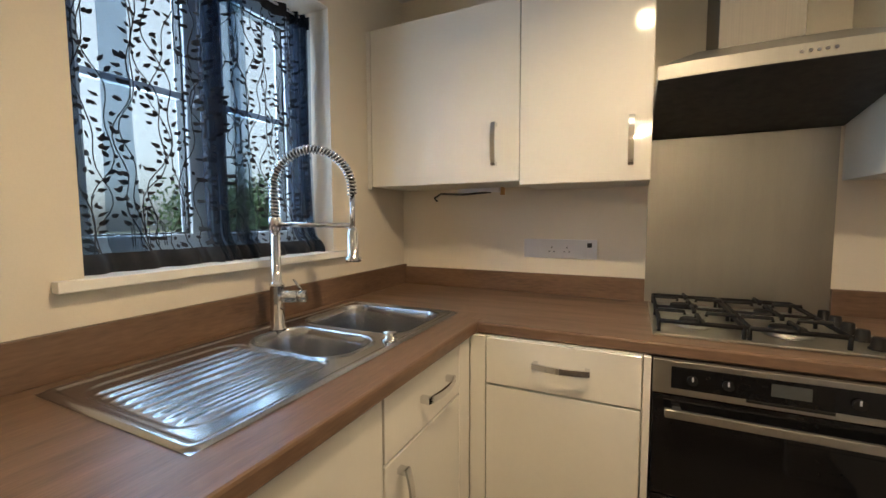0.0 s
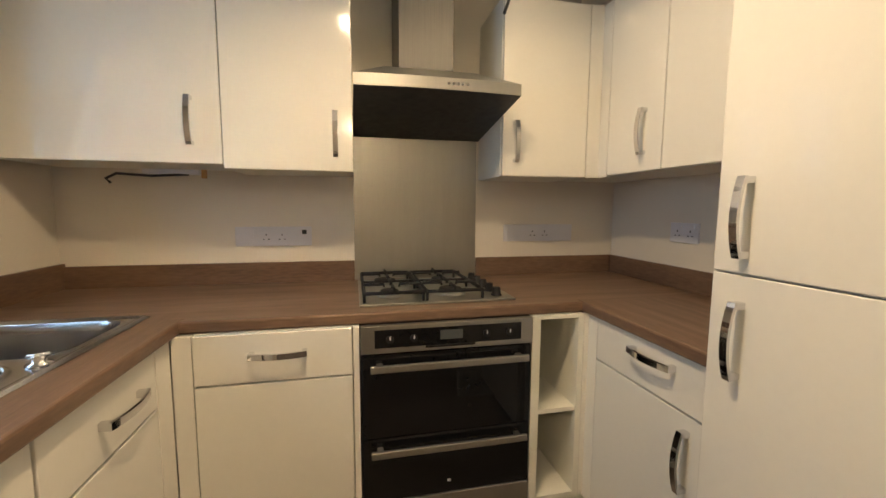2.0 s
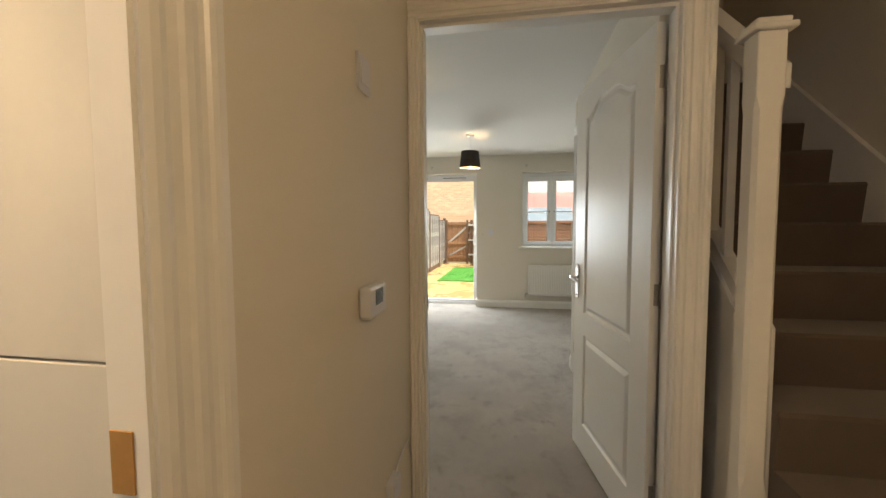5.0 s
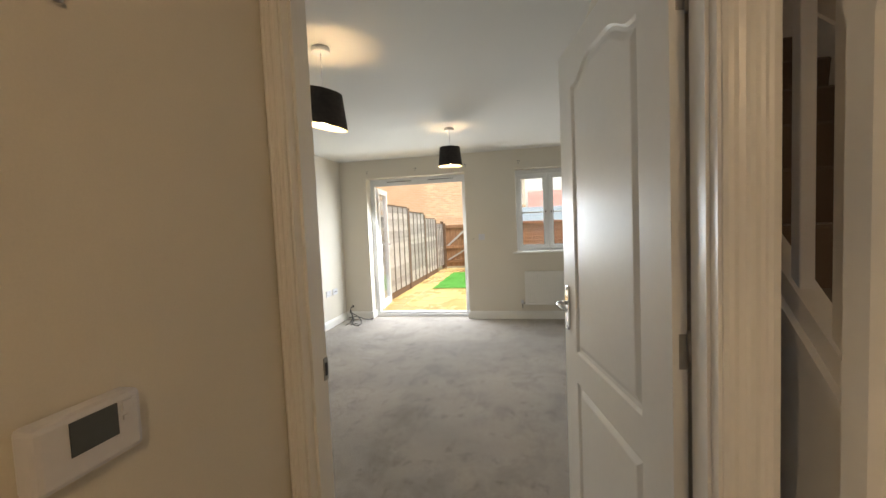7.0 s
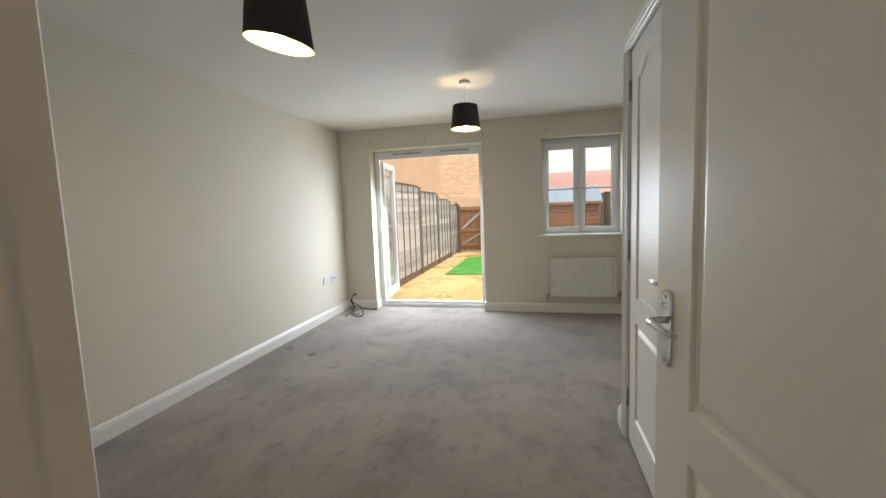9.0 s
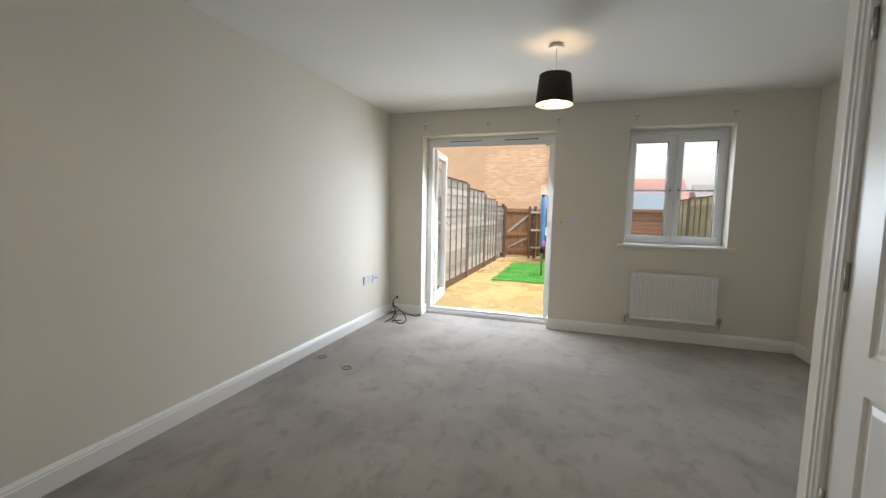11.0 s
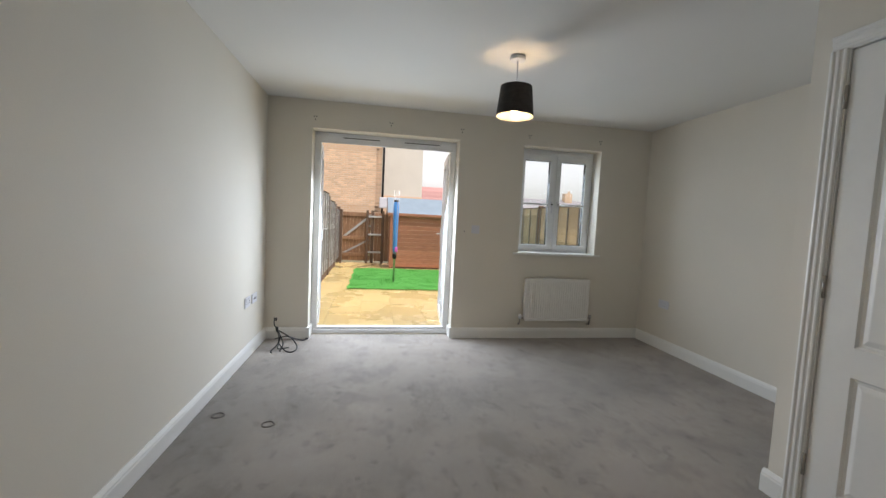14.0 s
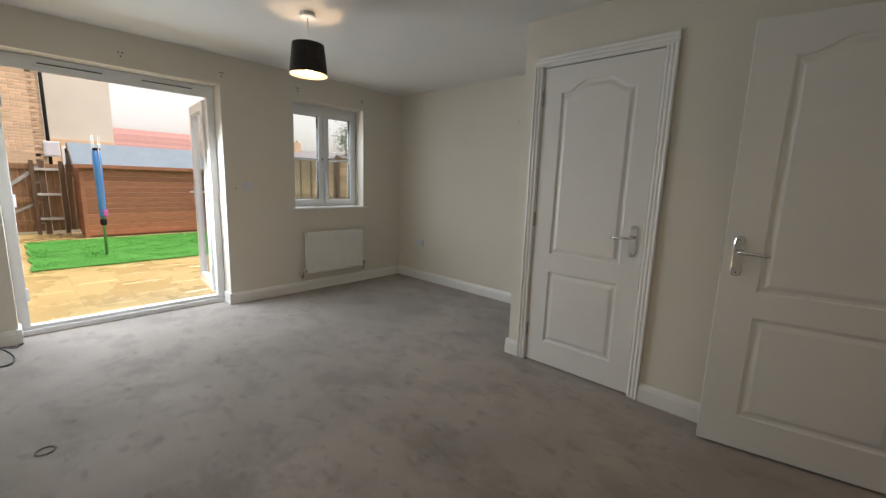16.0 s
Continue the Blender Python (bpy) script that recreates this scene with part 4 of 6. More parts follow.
for x0, x1 in ((0.362, 0.575), (0.588, 0.80)):
    sup = []
    h = 0.955
    bm = bmesh.new()
    y0, y1 = 1.495, 1.945
    tube([(x0, y0, h), (x1, y0, h), (x1, y1, h), (x0, y1, h), (x0, y0, h)], 0.0072, 6, bm)
    xm, ym = (x0 + x1) / 2, (y0 + y1) / 2
    tube([(x0, ym, h), (x1, ym, h)], 0.005, 6, bm)
    for yc in (1.60, 1.84):
        for dx, dy in ((1, 0), (-1, 0), (0, 1), (0, -1)):
            e = Vector((xm + dx * (x1 - x0) / 2, yc + dy * 0.105, h))
            c = Vector((xm + dx * 0.03, yc + dy * 0.03, h))
            tube([e, e + Vector((0, 0, 0.012)), c + Vector((0, 0, 0.012)), c + Vector((0, 0, 0.002))], 0.006, 6, bm)
    for px, py in ((x0, y0), (x1, y0), (x0, y1), (x1, y1), (x0, ym), (x1, ym)):
        tube([(px, py, h), (px, py, 0.9215)], 0.0055, 6, bm)
    part("pan_support", bm, BLACK, hob, "black enamelled pan support")
for k in range(5):
    part("control_knob", lathe([(0.021, 0), (0.021, 0.004), (0.017, 0.008), (0.015, 0.03), (0.013, 0.033), (0.0005, 0.033)], (0.868, 1.53 + 0.085 * k, 0.9215), 18), BLACK, hob, "black control knob")

# oven
oven = thing("built_in_double_oven", (0.643, 1.6, 0.15), "built-in black glass double oven with steel trim", "oven")
part("carcass", boxes((0.346, 0.948, 1.392, 1.95, 0.15, 0.873)), BLACK, oven)
panel = part("control_panel", boxes((0.345, 0.949, 1.372, 1.391, 0.778, 0.873), bevel=0.002), STEEL, oven, "brushed steel control panel")
part("fascia", boxes((0.39, 0.905, 1.3685, 1.3715, 0.797, 0.858), bevel=0.001), BLACKGLASS, panel, "black glass fascia")
part("display", boxes((0.61, 0.69, 1.3672, 1.3683, 0.815, 0.848)), SCREEN, panel, "grey digital display")
part("lower_trim", boxes((0.56, 0.735, 1.3665, 1.3715, 0.789, 0.797), bevel=0.001), BLACK, panel)
for kx in (0.44, 0.52, 0.775, 0.86):
    bm = bmesh.new()
    tube([(kx, 1.3685, 0.826), (kx, 1.360, 0.826)], 0.013, 14, bm)
    kb = part("knob", bm, BLACK, panel, "black push knob")
    part("pointer", boxes((kx - 0.002, kx + 0.002, 1.3585, 1.3598, 0.826, 0.838)), PLASTIC, panel, "white pointer mark")
for z0, z1, hz in ((0.482, 0.774, 0.736), (0.250, 0.478, 0.441)):
    d = part("oven_door", boxes((0.346, 0.948, 1.376, 1.391, z0, z1), bevel=0.002), BLACKGLASS, oven, "black glass oven door")
    part("glazing", boxes((0.42, 0.875, 1.3745, 1.3756, z0 + 0.04, hz - 0.04)), BLACKGLASS, d)
    bm = boxes((0.375, 0.925, 1.335, 1.349, hz - 0.012, hz + 0.012), bevel=0.003)
    box(bm, 0.395, 0.415, 1.349, 1.3758, hz - 0.008, hz + 0.008)
    box(bm, 0.885, 0.905, 1.349, 1.3758, hz - 0.008, hz + 0.008)
    part("bar_handle", bm, STEEL, d, "brushed steel bar handle")
part("bottom_trim", boxes((0.346, 0.948, 1.374, 1.391, 0.155, 0.246), bevel=0.002), STEEL, oven, "brushed steel bottom trim")
part("maker_mark", boxes((0.64, 0.652, 1.3742, 1.3752, 0.29, 0.30)), PLASTIC, oven, "small pale maker's mark")

# cooker hood
hood = thing("cooker_hood", (0.637, 1.75, 1.58), "brushed steel chimney cooker hood with black underside", "cooker hood")
bm = bmesh.new()
n = 20
front, back = [], []
for k in range(n + 1):
    u = 2 * k / n - 1
    front.append((0.639 + u * 0.302, 1.490 + 0.014 * u * u))
outline = front + [(0.941, KN - 0.002), (0.337, KN - 0.002)]
cap = [(0.639 + (p[0] - 0.639) * 0.60, max(p[1], 1.60) + 0.09 if p[1] < 1.7 else p[1]) for p in outline]
levels = [(outline, 1.672), (outline, 1.712), (cap, 1.80)]
rings = [[bm.verts.new((x, y, z)) for x, y in o] for o, z in levels]
m = len(outline)
for a, b in zip(rings, rings[1:]):
    for k in range(m):
        bm.faces.new((a[k], a[(k + 1) % m], b[(k + 1) % m], b[k]))
bm.faces.new(rings[-1])
bmesh.ops.recalc_face_normals(bm, faces=bm.faces)
part("canopy", bm, STEEL, hood, "shallow brushed steel canopy")
bm = bmesh.new()
a = [bm.verts.new((x, y + (0.004 if y < 1.7 else 0), 1.671 - 0.085 * max(0, (y - 1.56)) / 0.47)) for x, y in outline]
b = [bm.verts.new((x, y + (0.004 if y < 1.7 else 0), 1.6718)) for x, y in outline]
bm.faces.new(a[::-1])
bm.faces.new(b)
for k in range(m):
    bm.faces.new((a[k], a[(k + 1) % m], b[(k + 1) % m], b[k]))
bmesh.ops.recalc_face_normals(bm, faces=bm.faces)
part("filter", bm, DARKMESH, hood, "dark grease filter underside")
ch = part("chimney", boxes((0.518, 0.742, 1.745, KN - 0.002, 1.79, TOP - 0.002), bevel=0.002), SATIN, hood, "brushed steel chimney")
for k in range(5):
    kx = 0.664 + 0.017 * k
    yy = 1.490 + 0.014 * ((kx - 0.639) / 0.302) ** 2
    bm = tube([(kx, yy - 0.003, 1.692), (kx, yy + 0.002, 1.692)], 0.0048, 10)
    part("button", bm, CHROME, hood, "small chrome button")

# loose cable over the wall cabinet and the capped wires below
bm = tube([(0.965, 1.692, 2.13), (0.95, 1.66, 2.10), (0.93, 1.63, 2.05), (0.905, 1.60, 2.0)], 0.0065, 8)
tube([(1.0, 1.9, 2.135), (0.99, 1.76, 2.14), (0.965, 1.692, 2.13)], 0.0045, 8, bm)
solid("loose_cable", bm, CABLE, "short black loose cable over the wall cabinet", "cable")
fit = thing("under_cabinet_fitting", (-0.38, 1.86, 1.37), "white strip light fitting with loose wires below a cabinet", "light fitting")
part("strip_body", boxes((-0.46, -0.26, 1.85, 1.89, 1.385, 1.4035), bevel=0.003), PLASTIC, fit)
part("wires", tube([(-0.30, 1.86, 1.385), (-0.42, 1.83, 1.375), (-0.52, 1.80, 1.380), (-0.55, 1.79, 1.36), (-0.535, 1.79, 1.345)], 0.005, 6), CABLE, fit, "dark loose wires")
part("clip", boxes((-0.25, -0.235, 1.84, 1.86, 1.37, 1.4035)), BRASSWOOD, fit)
solid("metal_strip", boxes((1.0, 1.30, 1.72, 1.75, 2.126, 2.15), bevel=0.002), NICKEL, "grey metal strip lying on a wall cabinet", "rail")

t, f = socket(-0.186, 0.140, 1.082, 1.170, "y", KN, -1, 2, "white wide plate with two sockets and a switch", "kitchen sockets", rockers=False)
on_plate(t, "neon_switch", 0.098, 0.118, 1.135, 1.155, "y", f, -1, DARK, 0.002, "dark indicator switch")
on_plate(t, "blank_module", -0.170, -0.110, 1.095, 1.158, "y", f, -1, PLASTIC, 0.0018)
t, f = socket(1.085, 1.470, 1.088, 1.175, "y", KN, -1, 2, "white wide plate with two sockets on the cream wall", "kitchen sockets", rockers=False)
on_plate(t, "blank_module", 1.10, 1.16, 1.10, 1.163, "y", f, -1, PLASTIC, 0.0018)
on_plate(t, "blank_module", 1.39, 1.455, 1.10, 1.163, "y", f, -1, PLASTIC, 0.0018)
socket(1.45, 1.60, 1.115, 1.20, "x", KE, -1, 2, "white double plug socket on the side wall", "kitchen sockets")

# The second fitting, at (0.95, 0.95), is invented to go with the fill lamp.
for sx, sy in ((0.33, 0.66), (0.95, 0.95)):
    sp = thing("ceiling_spotlight", (sx, sy, TOP - 0.03), "small round lit ceiling spotlight", "ceiling light", "kitchen spotlights")
    part("bezel", lathe([(0.045, 0.018), (0.045, 0.0285), (0.0005, 0.0285)], (sx, sy, TOP - 0.03), 24), CHROME, sp, "chrome bezel")
    part("lens", lathe([(0.033, 0.012), (0.033, 0.0178), (0.0005, 0.0178)], (sx, sy, TOP - 0.03), 24), SPOT, sp, "lit lens")

# kitchen window
def casement_window(name, axis, x0, x1, a0, a1, z0, z1, label, bar, inner, head=0.0):
    """White plastic window across x: outer frame, two sashes, panes, a glazing bar and handles. inner: the side of the handles."""
    w = tagged(new(name), label, "window", "", "structure")
    w.location = ((x0 + x1) / 2, (a0 + a1) / 2, z0)
    fr = 0.045
    part("window_frame", boxes((x0, x1, a0, a1, z0, z0 + fr), (x0, x1, a0, a1, z1 - fr - head, z1), (x0, x1, a0, a0 + fr, z0 + fr, z1 - fr - head), (x0, x1, a1 - fr, a1, z0 + fr, z1 - fr - head),
                               (x0, x1, (a0 + a1) / 2 - 0.02, (a0 + a1) / 2 + 0.02, z0 + fr, z1 - fr - head)), UPVC, w, "white plastic outer frame")
    m_ = (a0 + a1) / 2
    if head:
        xv = x0 if inner < 0 else x1
        part("trickle_vent", boxes((*sorted((xv, xv + inner * 0.012)), a0 + 0.10, a1 - 0.10, z1 - 0.050, z1 - 0.022), bevel=0.004), UPVC, w, "white trickle vent cover")
    for s0, s1, hs in ((a0 + 0.03, m_ - 0.012, 1), (m_ + 0.012, a1 - 0.03, -1)):
        q0, q1, sw = z0 + 0.03, z1 - 0.03 - head, 0.055
        xi0, xi1 = sorted((x0 + 0.01 + (0.012 if inner > 0 else -0.022), x1 - 0.01 + (0.022 if inner > 0 else -0.012)))
        bm = boxes((xi0, xi1, s0, s1, q0, q0 + sw), (xi0, xi1, s0, s1, q1 - sw, q1), (xi0, xi1, s0, s0 + sw, q0 + sw, q1 - sw), (xi0, xi1, s1 - sw, s1, q0 + sw, q1 - sw), bevel=0.004)
        sash = part("sash", bm, UPVC, w, "white plastic opening sash")
        xm_ = (xi0 + xi1) / 2
        g0, g1, g2, g3, gw = s0 + sw, s1 - sw, q0 + sw, q1 - sw, 0.005
        part("gasket", boxes((xm_ - 0.016, xm_ + 0.016, g0, g1, g2, g2 + gw), (xm_ - 0.016, xm_ + 0.016, g0, g1, g3 - gw, g3),
                             (xm_ - 0.016, xm_ + 0.016, g0, g0 + gw, g2 + gw, g3 - gw), (xm_ - 0.016, xm_ + 0.016, g1 - gw, g1, g2 + gw, g3 - gw)), DARK, sash, "dark rubber glazing gasket")
        pn = part("pane", boxes((xm_ - 0.003, xm_ + 0.003, s0 + sw - 0.004, s1 - sw + 0.004, q0 + sw - 0.004, q1 - sw + 0.004)), PANE, sash, "clear glass pane")
        pn.visible_shadow = False
        part("glazing_bar", boxes((xm_ - 0.012, xm_ + 0.012, s0 + sw, s1 - sw, bar - 0.011, bar + 0.011), bevel=0.003), UPVC, sash, "white horizontal glazing bar")
        hx = xi1 if inner > 0 else xi0
        hy = s1 - sw / 2 if hs > 0 else s0 + sw / 2
        bm = boxes((min(hx, hx + inner * 0.014), max(hx, hx + inner * 0.014), hy - 0.011, hy + 0.011, bar - 0.035, bar + 0.035), bevel=0.003)
        tube([(hx + inner * 0.014, hy, bar), (hx + inner * 0.034, hy, bar), (hx + inner * 0.036, hy, bar - 0.03), (hx + inner * 0.034, hy, bar - 0.10)], 0.007, 8, bm)
        part("handle", bm, PLASTIC, sash, "white sash handle")
        bm = tube([(hx + inner * 0.034, hy, bar), (hx + inner * 0.041, hy, bar)], 0.009, 10)
        part("lock_button", bm, DARK, sash, "dark lock button")
    return w


casement_window("window_1", "x", -1.10, -1.03, KWIN[0], KWIN[1], KWIN[2] + 0.01, KWIN[3], "white plastic kitchen window with two casements", 1.66, 1)
bm = boxes((-1.05, KW + 0.03, KWIN[0] - 0.06, KWIN[1] + 0.13, KWIN[2] - 0.022, KWIN[2] + 0.004), bevel=0.008)
solid("window_sill_1", boxes((KW + 0.001, KW + 0.032, KWIN[0] - 0.06, KWIN[1] + 0.13, KWIN[2] - 0.02, KWIN[2] + 0.006), (-1.03, KW + 0.001, KWIN[0] + 0.001, KWIN[1] - 0.001, KWIN[2] + 0.001, KWIN[2] + 0.006), bevel=0.002),
      WHITE, "white painted window board with rounded nose", "window sill", "structure")
bm.free()


# sheer curtain
def sheer(name, colour, through):
    m = bpy.data.materials.new(name)
    m.use_nodes = True
    n, l = m.node_tree.nodes, m.node_tree.links
    b = n["Principled BSDF"]
    b.inputs["Base Color"].default_value, b.inputs["Roughness"].default_value = (*colour, 1), 0.9
    tr, mx = n.new("ShaderNodeBsdfTransparent"), n.new("ShaderNodeMixShader")
    # Blue tint puts the cool cast of the daylight into the black cloth.
    tr.inputs[0].default_value = (0.72, 0.87, 1.0, 1)
    wv = n.new("ShaderNodeTexNoise")
    tc = n.new("ShaderNodeTexCoord")
    wv.inputs["Scale"].default_value = 600
    l.new(tc.outputs["Object"], wv.inputs["Vector"])
    mr = n.new("ShaderNodeMapRange")
    mr.inputs["To Min"].default_value, mr.inputs["To Max"].default_value = 1 - through - 0.12, 1 - through + 0.12
    l.new(wv.outputs[0], mr.inputs["Value"])
    l.new(mr.outputs[0], mx.inputs[0])
    l.new(tr.outputs[0], mx.inputs[1])
    l.new(b.outputs[0], mx.inputs[2])
    l.new(mx.outputs[0], n["Material Output"].inputs[0])
    return m


VOILE = sheer("black_voile_blue_cast", (0.02, 0.028, 0.05), 0.55)
FLOCK = material("black_flock_print", (0.012, 0.014, 0.02), 0.9, var=0.2, scale=30, fine=200, bump=0.1)
rng = random.Random(7)
CY0, CY1, CZ0, CZ1 = 0.612, 1.425, 1.135, 2.085


def cloth(y, z):
    """How far the cloth stands into the room: deep folds at the sides and the middle, hem bunched on the sill."""
    u = (y - CY0) / (CY1 - CY0)
    fold = 0.010 * math.sin(u * 46) + 0.006 * math.sin(u * 83 + z * 3)
    side = 0.025 * math.exp(-((u - 0.5) / 0.09) ** 2) * math.sin(u * 150) + 0.02 * math.exp(-((u - 0.97) / 0.08) ** 2) * math.sin(u * 170)
    return -0.965 + fold + side + 0.05 * smooth(1.22, 1.14, z)


curtain = thing("sheer_curtain", (-0.96, 1.02, 1.13), "black sheer voile curtain with a leafy vine print", "curtain")


def sheet(y0, y1, z0, z1, ny, nz, off=0.0):
    bm = bmesh.new()
    grid = [[bm.verts.new((cloth(y0 + (y1 - y0) * i / ny, z0 + (z1 - z0) * j / nz) + off, y0 + (y1 - y0) * i / ny + 0.02 * smooth(1.6, 1.14, z0 + (z1 - z0) * j / nz) * (i / ny - 0.3), z0 + (z1 - z0) * j / nz)) for i in range(ny + 1)] for j in range(nz + 1)]
    for j in range(nz):
        for i in range(ny):
            fc = bm.faces.new((grid[j][i], grid[j][i + 1], grid[j + 1][i + 1], grid[j + 1][i]))
            fc.smooth = True
    return bm


part("voile", sheet(CY0, CY1, CZ0, CZ1, 160, 40), VOILE, curtain, "sheer black voile")
for y0, y1 in ((CY0, CY0 + 0.03), (0.70, 0.76), (0.965, 1.10), (1.075, 1.14), (1.35, CY1)):
    part("gathered_fold", sheet(y0, y1, CZ0, CZ1, 24, 30, 0.012 + 0.004 * rng.random()), VOILE, curtain, "doubled dark fold")
part("hem", sheet(CY0, CY1, CZ0 - 0.003, CZ0 + 0.045, 160, 4, 0.016), FLOCK, curtain, "dark bunched hem")
part("header", sheet(CY0, CY1, CZ1 - 0.05, CZ1, 160, 3, 0.010), FLOCK, curtain, "dark gathered header")
part("curtain_wire", tube([(-0.955, CY0 - 0.005, CZ1 - 0.01), (-0.955, CY1 + 0.02, CZ1 - 0.01)], 0.004, 6), PLASTIC, curtain, "white curtain wire")
bm_v, bm_l = bmesh.new(), bmesh.new()
for k in range(24):
    y = CY0 + 0.03 + (CY1 - CY0 - 0.05) * k / 23 + rng.uniform(-0.02, 0.02)
    z, ph, amp = CZ0 + 0.02, rng.uniform(0, 6), rng.uniform(0.015, 0.035)
    pts = []
    while z < CZ1 - 0.05:
        yy = min(CY1 - 0.008, max(CY0 + 0.008, y + amp * math.sin(z * 11 + ph) + 0.012 * math.sin(z * 31 + 2 * ph)))
        pts.append((cloth(yy, z) + 0.007, yy, z))
        for half in range(2):
            if rng.random() > 0.55:
                continue
            s, a = rng.choice((-1, 1)), rng.uniform(0.25, 1.1)
            ln, wd = rng.uniform(0.013, 0.026), rng.uniform(0.004, 0.0065)
            d, q = (math.cos(a) * s, math.sin(a)), (-math.sin(a), math.cos(a) * s)
            p0 = (yy + s * 0.012, z + 0.008)
            shape = [(0, 0), (0.3, 1), (0.65, 0.8), (1, 0), (0.65, -0.8), (0.3, -1)]
            vs = []
            for u, v in shape:
                ly, lz = p0[0] + d[0] * ln * u + q[0] * wd * v, p0[1] + d[1] * ln * u + q[1] * wd * v
                ly = min(CY1, max(CY0, ly))
                vs.append(bm_l.verts.new((cloth(ly, lz) + 0.008, ly, lz)))
            bm_l.faces.new(vs)
        z += 0.022
    tube(pts, 0.0017, 4, bm_v)
for cy in (0.80, 1.06):
    for k in range(7):
        a = math.pi * k / 6
        tube([(cloth(cy, 1.2) + 0.012, cy + 0.045 * math.cos(a), 1.19), (cloth(cy, 1.25) + 0.012, cy + 0.043 * math.cos(a), 1.25), (cloth(cy, 1.28) + 0.012, cy + 0.02 * math.cos(a), 1.285), (cloth(cy, 1.3) + 0.012, cy, 1.30)], 0.0012, 4, bm_v)
    tube([(cloth(cy, 1.2) + 0.012, cy - 0.055, 1.215), (cloth(cy, 1.2) + 0.012, cy + 0.055, 1.215)], 0.002, 4, bm_v)
part("vine_print", bm_v, FLOCK, curtain, "black printed vine stems")
leaves_ = part("leaf_print", bm_l, FLOCK, curtain, "black printed leaves")
tagged(leaves_, "black printed leaves", "", "", "stuff")

# ---- hall fittings ----
hb = thing("hall_ceiling_bulb", (0.35, -0.95, 2.03), "bare lit bulb on a white ceiling pendant", "ceiling light")
part("cord", tube([(0.35, -0.95, 2.16), (0.35, -0.95, TOP - 0.02)], 0.003, 6), PLASTIC, hb)
part("rose", lathe([(0.045, 0), (0.05, 0.018), (0.0005, 0.0195)], (0.35, -0.95, TOP - 0.02), 20), PLASTIC, hb, "white ceiling rose")
part("holder", lathe([(0.018, 0), (0.02, 0.05), (0.0005, 0.052)], (0.35, -0.95, 2.11), 16), PLASTIC, hb)
part("bulb", lathe([(0.004, 0), (0.02, 0.006), (0.028, 0.022), (0.026, 0.04), (0.014, 0.062), (0.0005, 0.063)], (0.35, -0.95, 2.048), 16), BULB, hb, "lit bulb")
th = thing("thermostat", (1.665, HN, 1.086), "white wall thermostat with grey display", "thermostat")
part("casing", boxes((1.600, 1.730, HN - 0.036, HN - 0.001, 1.086, 1.169), bevel=0.008), PLASTIC, th)
part("display", boxes((1.636, 1.694, HN - 0.0375, HN - 0.0363, 1.118, 1.160)), SCREEN, th, "grey display")
part("button", boxes((1.700, 1.714, HN - 0.039, HN - 0.0363, 1.144, 1.159), bevel=0.001), PLASTIC, th, "small white up button")
part("button", boxes((1.700, 1.708, HN - 0.039, HN - 0.0363, 1.133, 1.140), bevel=0.001), PLASTIC, th, "small white down button")
hs, f = face_plate("switch_plate", 1.612, 1.697, 1.677, 1.767, "y", HN, -1, "white square switch plate high on the hall wall", "light switch")
on_plate(hs, "cover", 1.624, 1.685, 1.692, 1.752, "y", f, -1, PLASTIC, 0.003)
hl, f = face_plate("low_wall_box", 1.80, 1.88, 0.445, 0.51, "y", HN, -1, "white telephone point low on the hall wall", "telephone point", deep=0.028)
part("cord", tube([(1.86, HN - 0.015, 0.51), (1.89, HN - 0.02, 0.535), (1.95, HN - 0.012, 0.53), (2.06, HN - 0.008, 0.52), (2.10, HN - 0.008, 0.42)], 0.003, 6), PLASTIC, hl, "white cord")


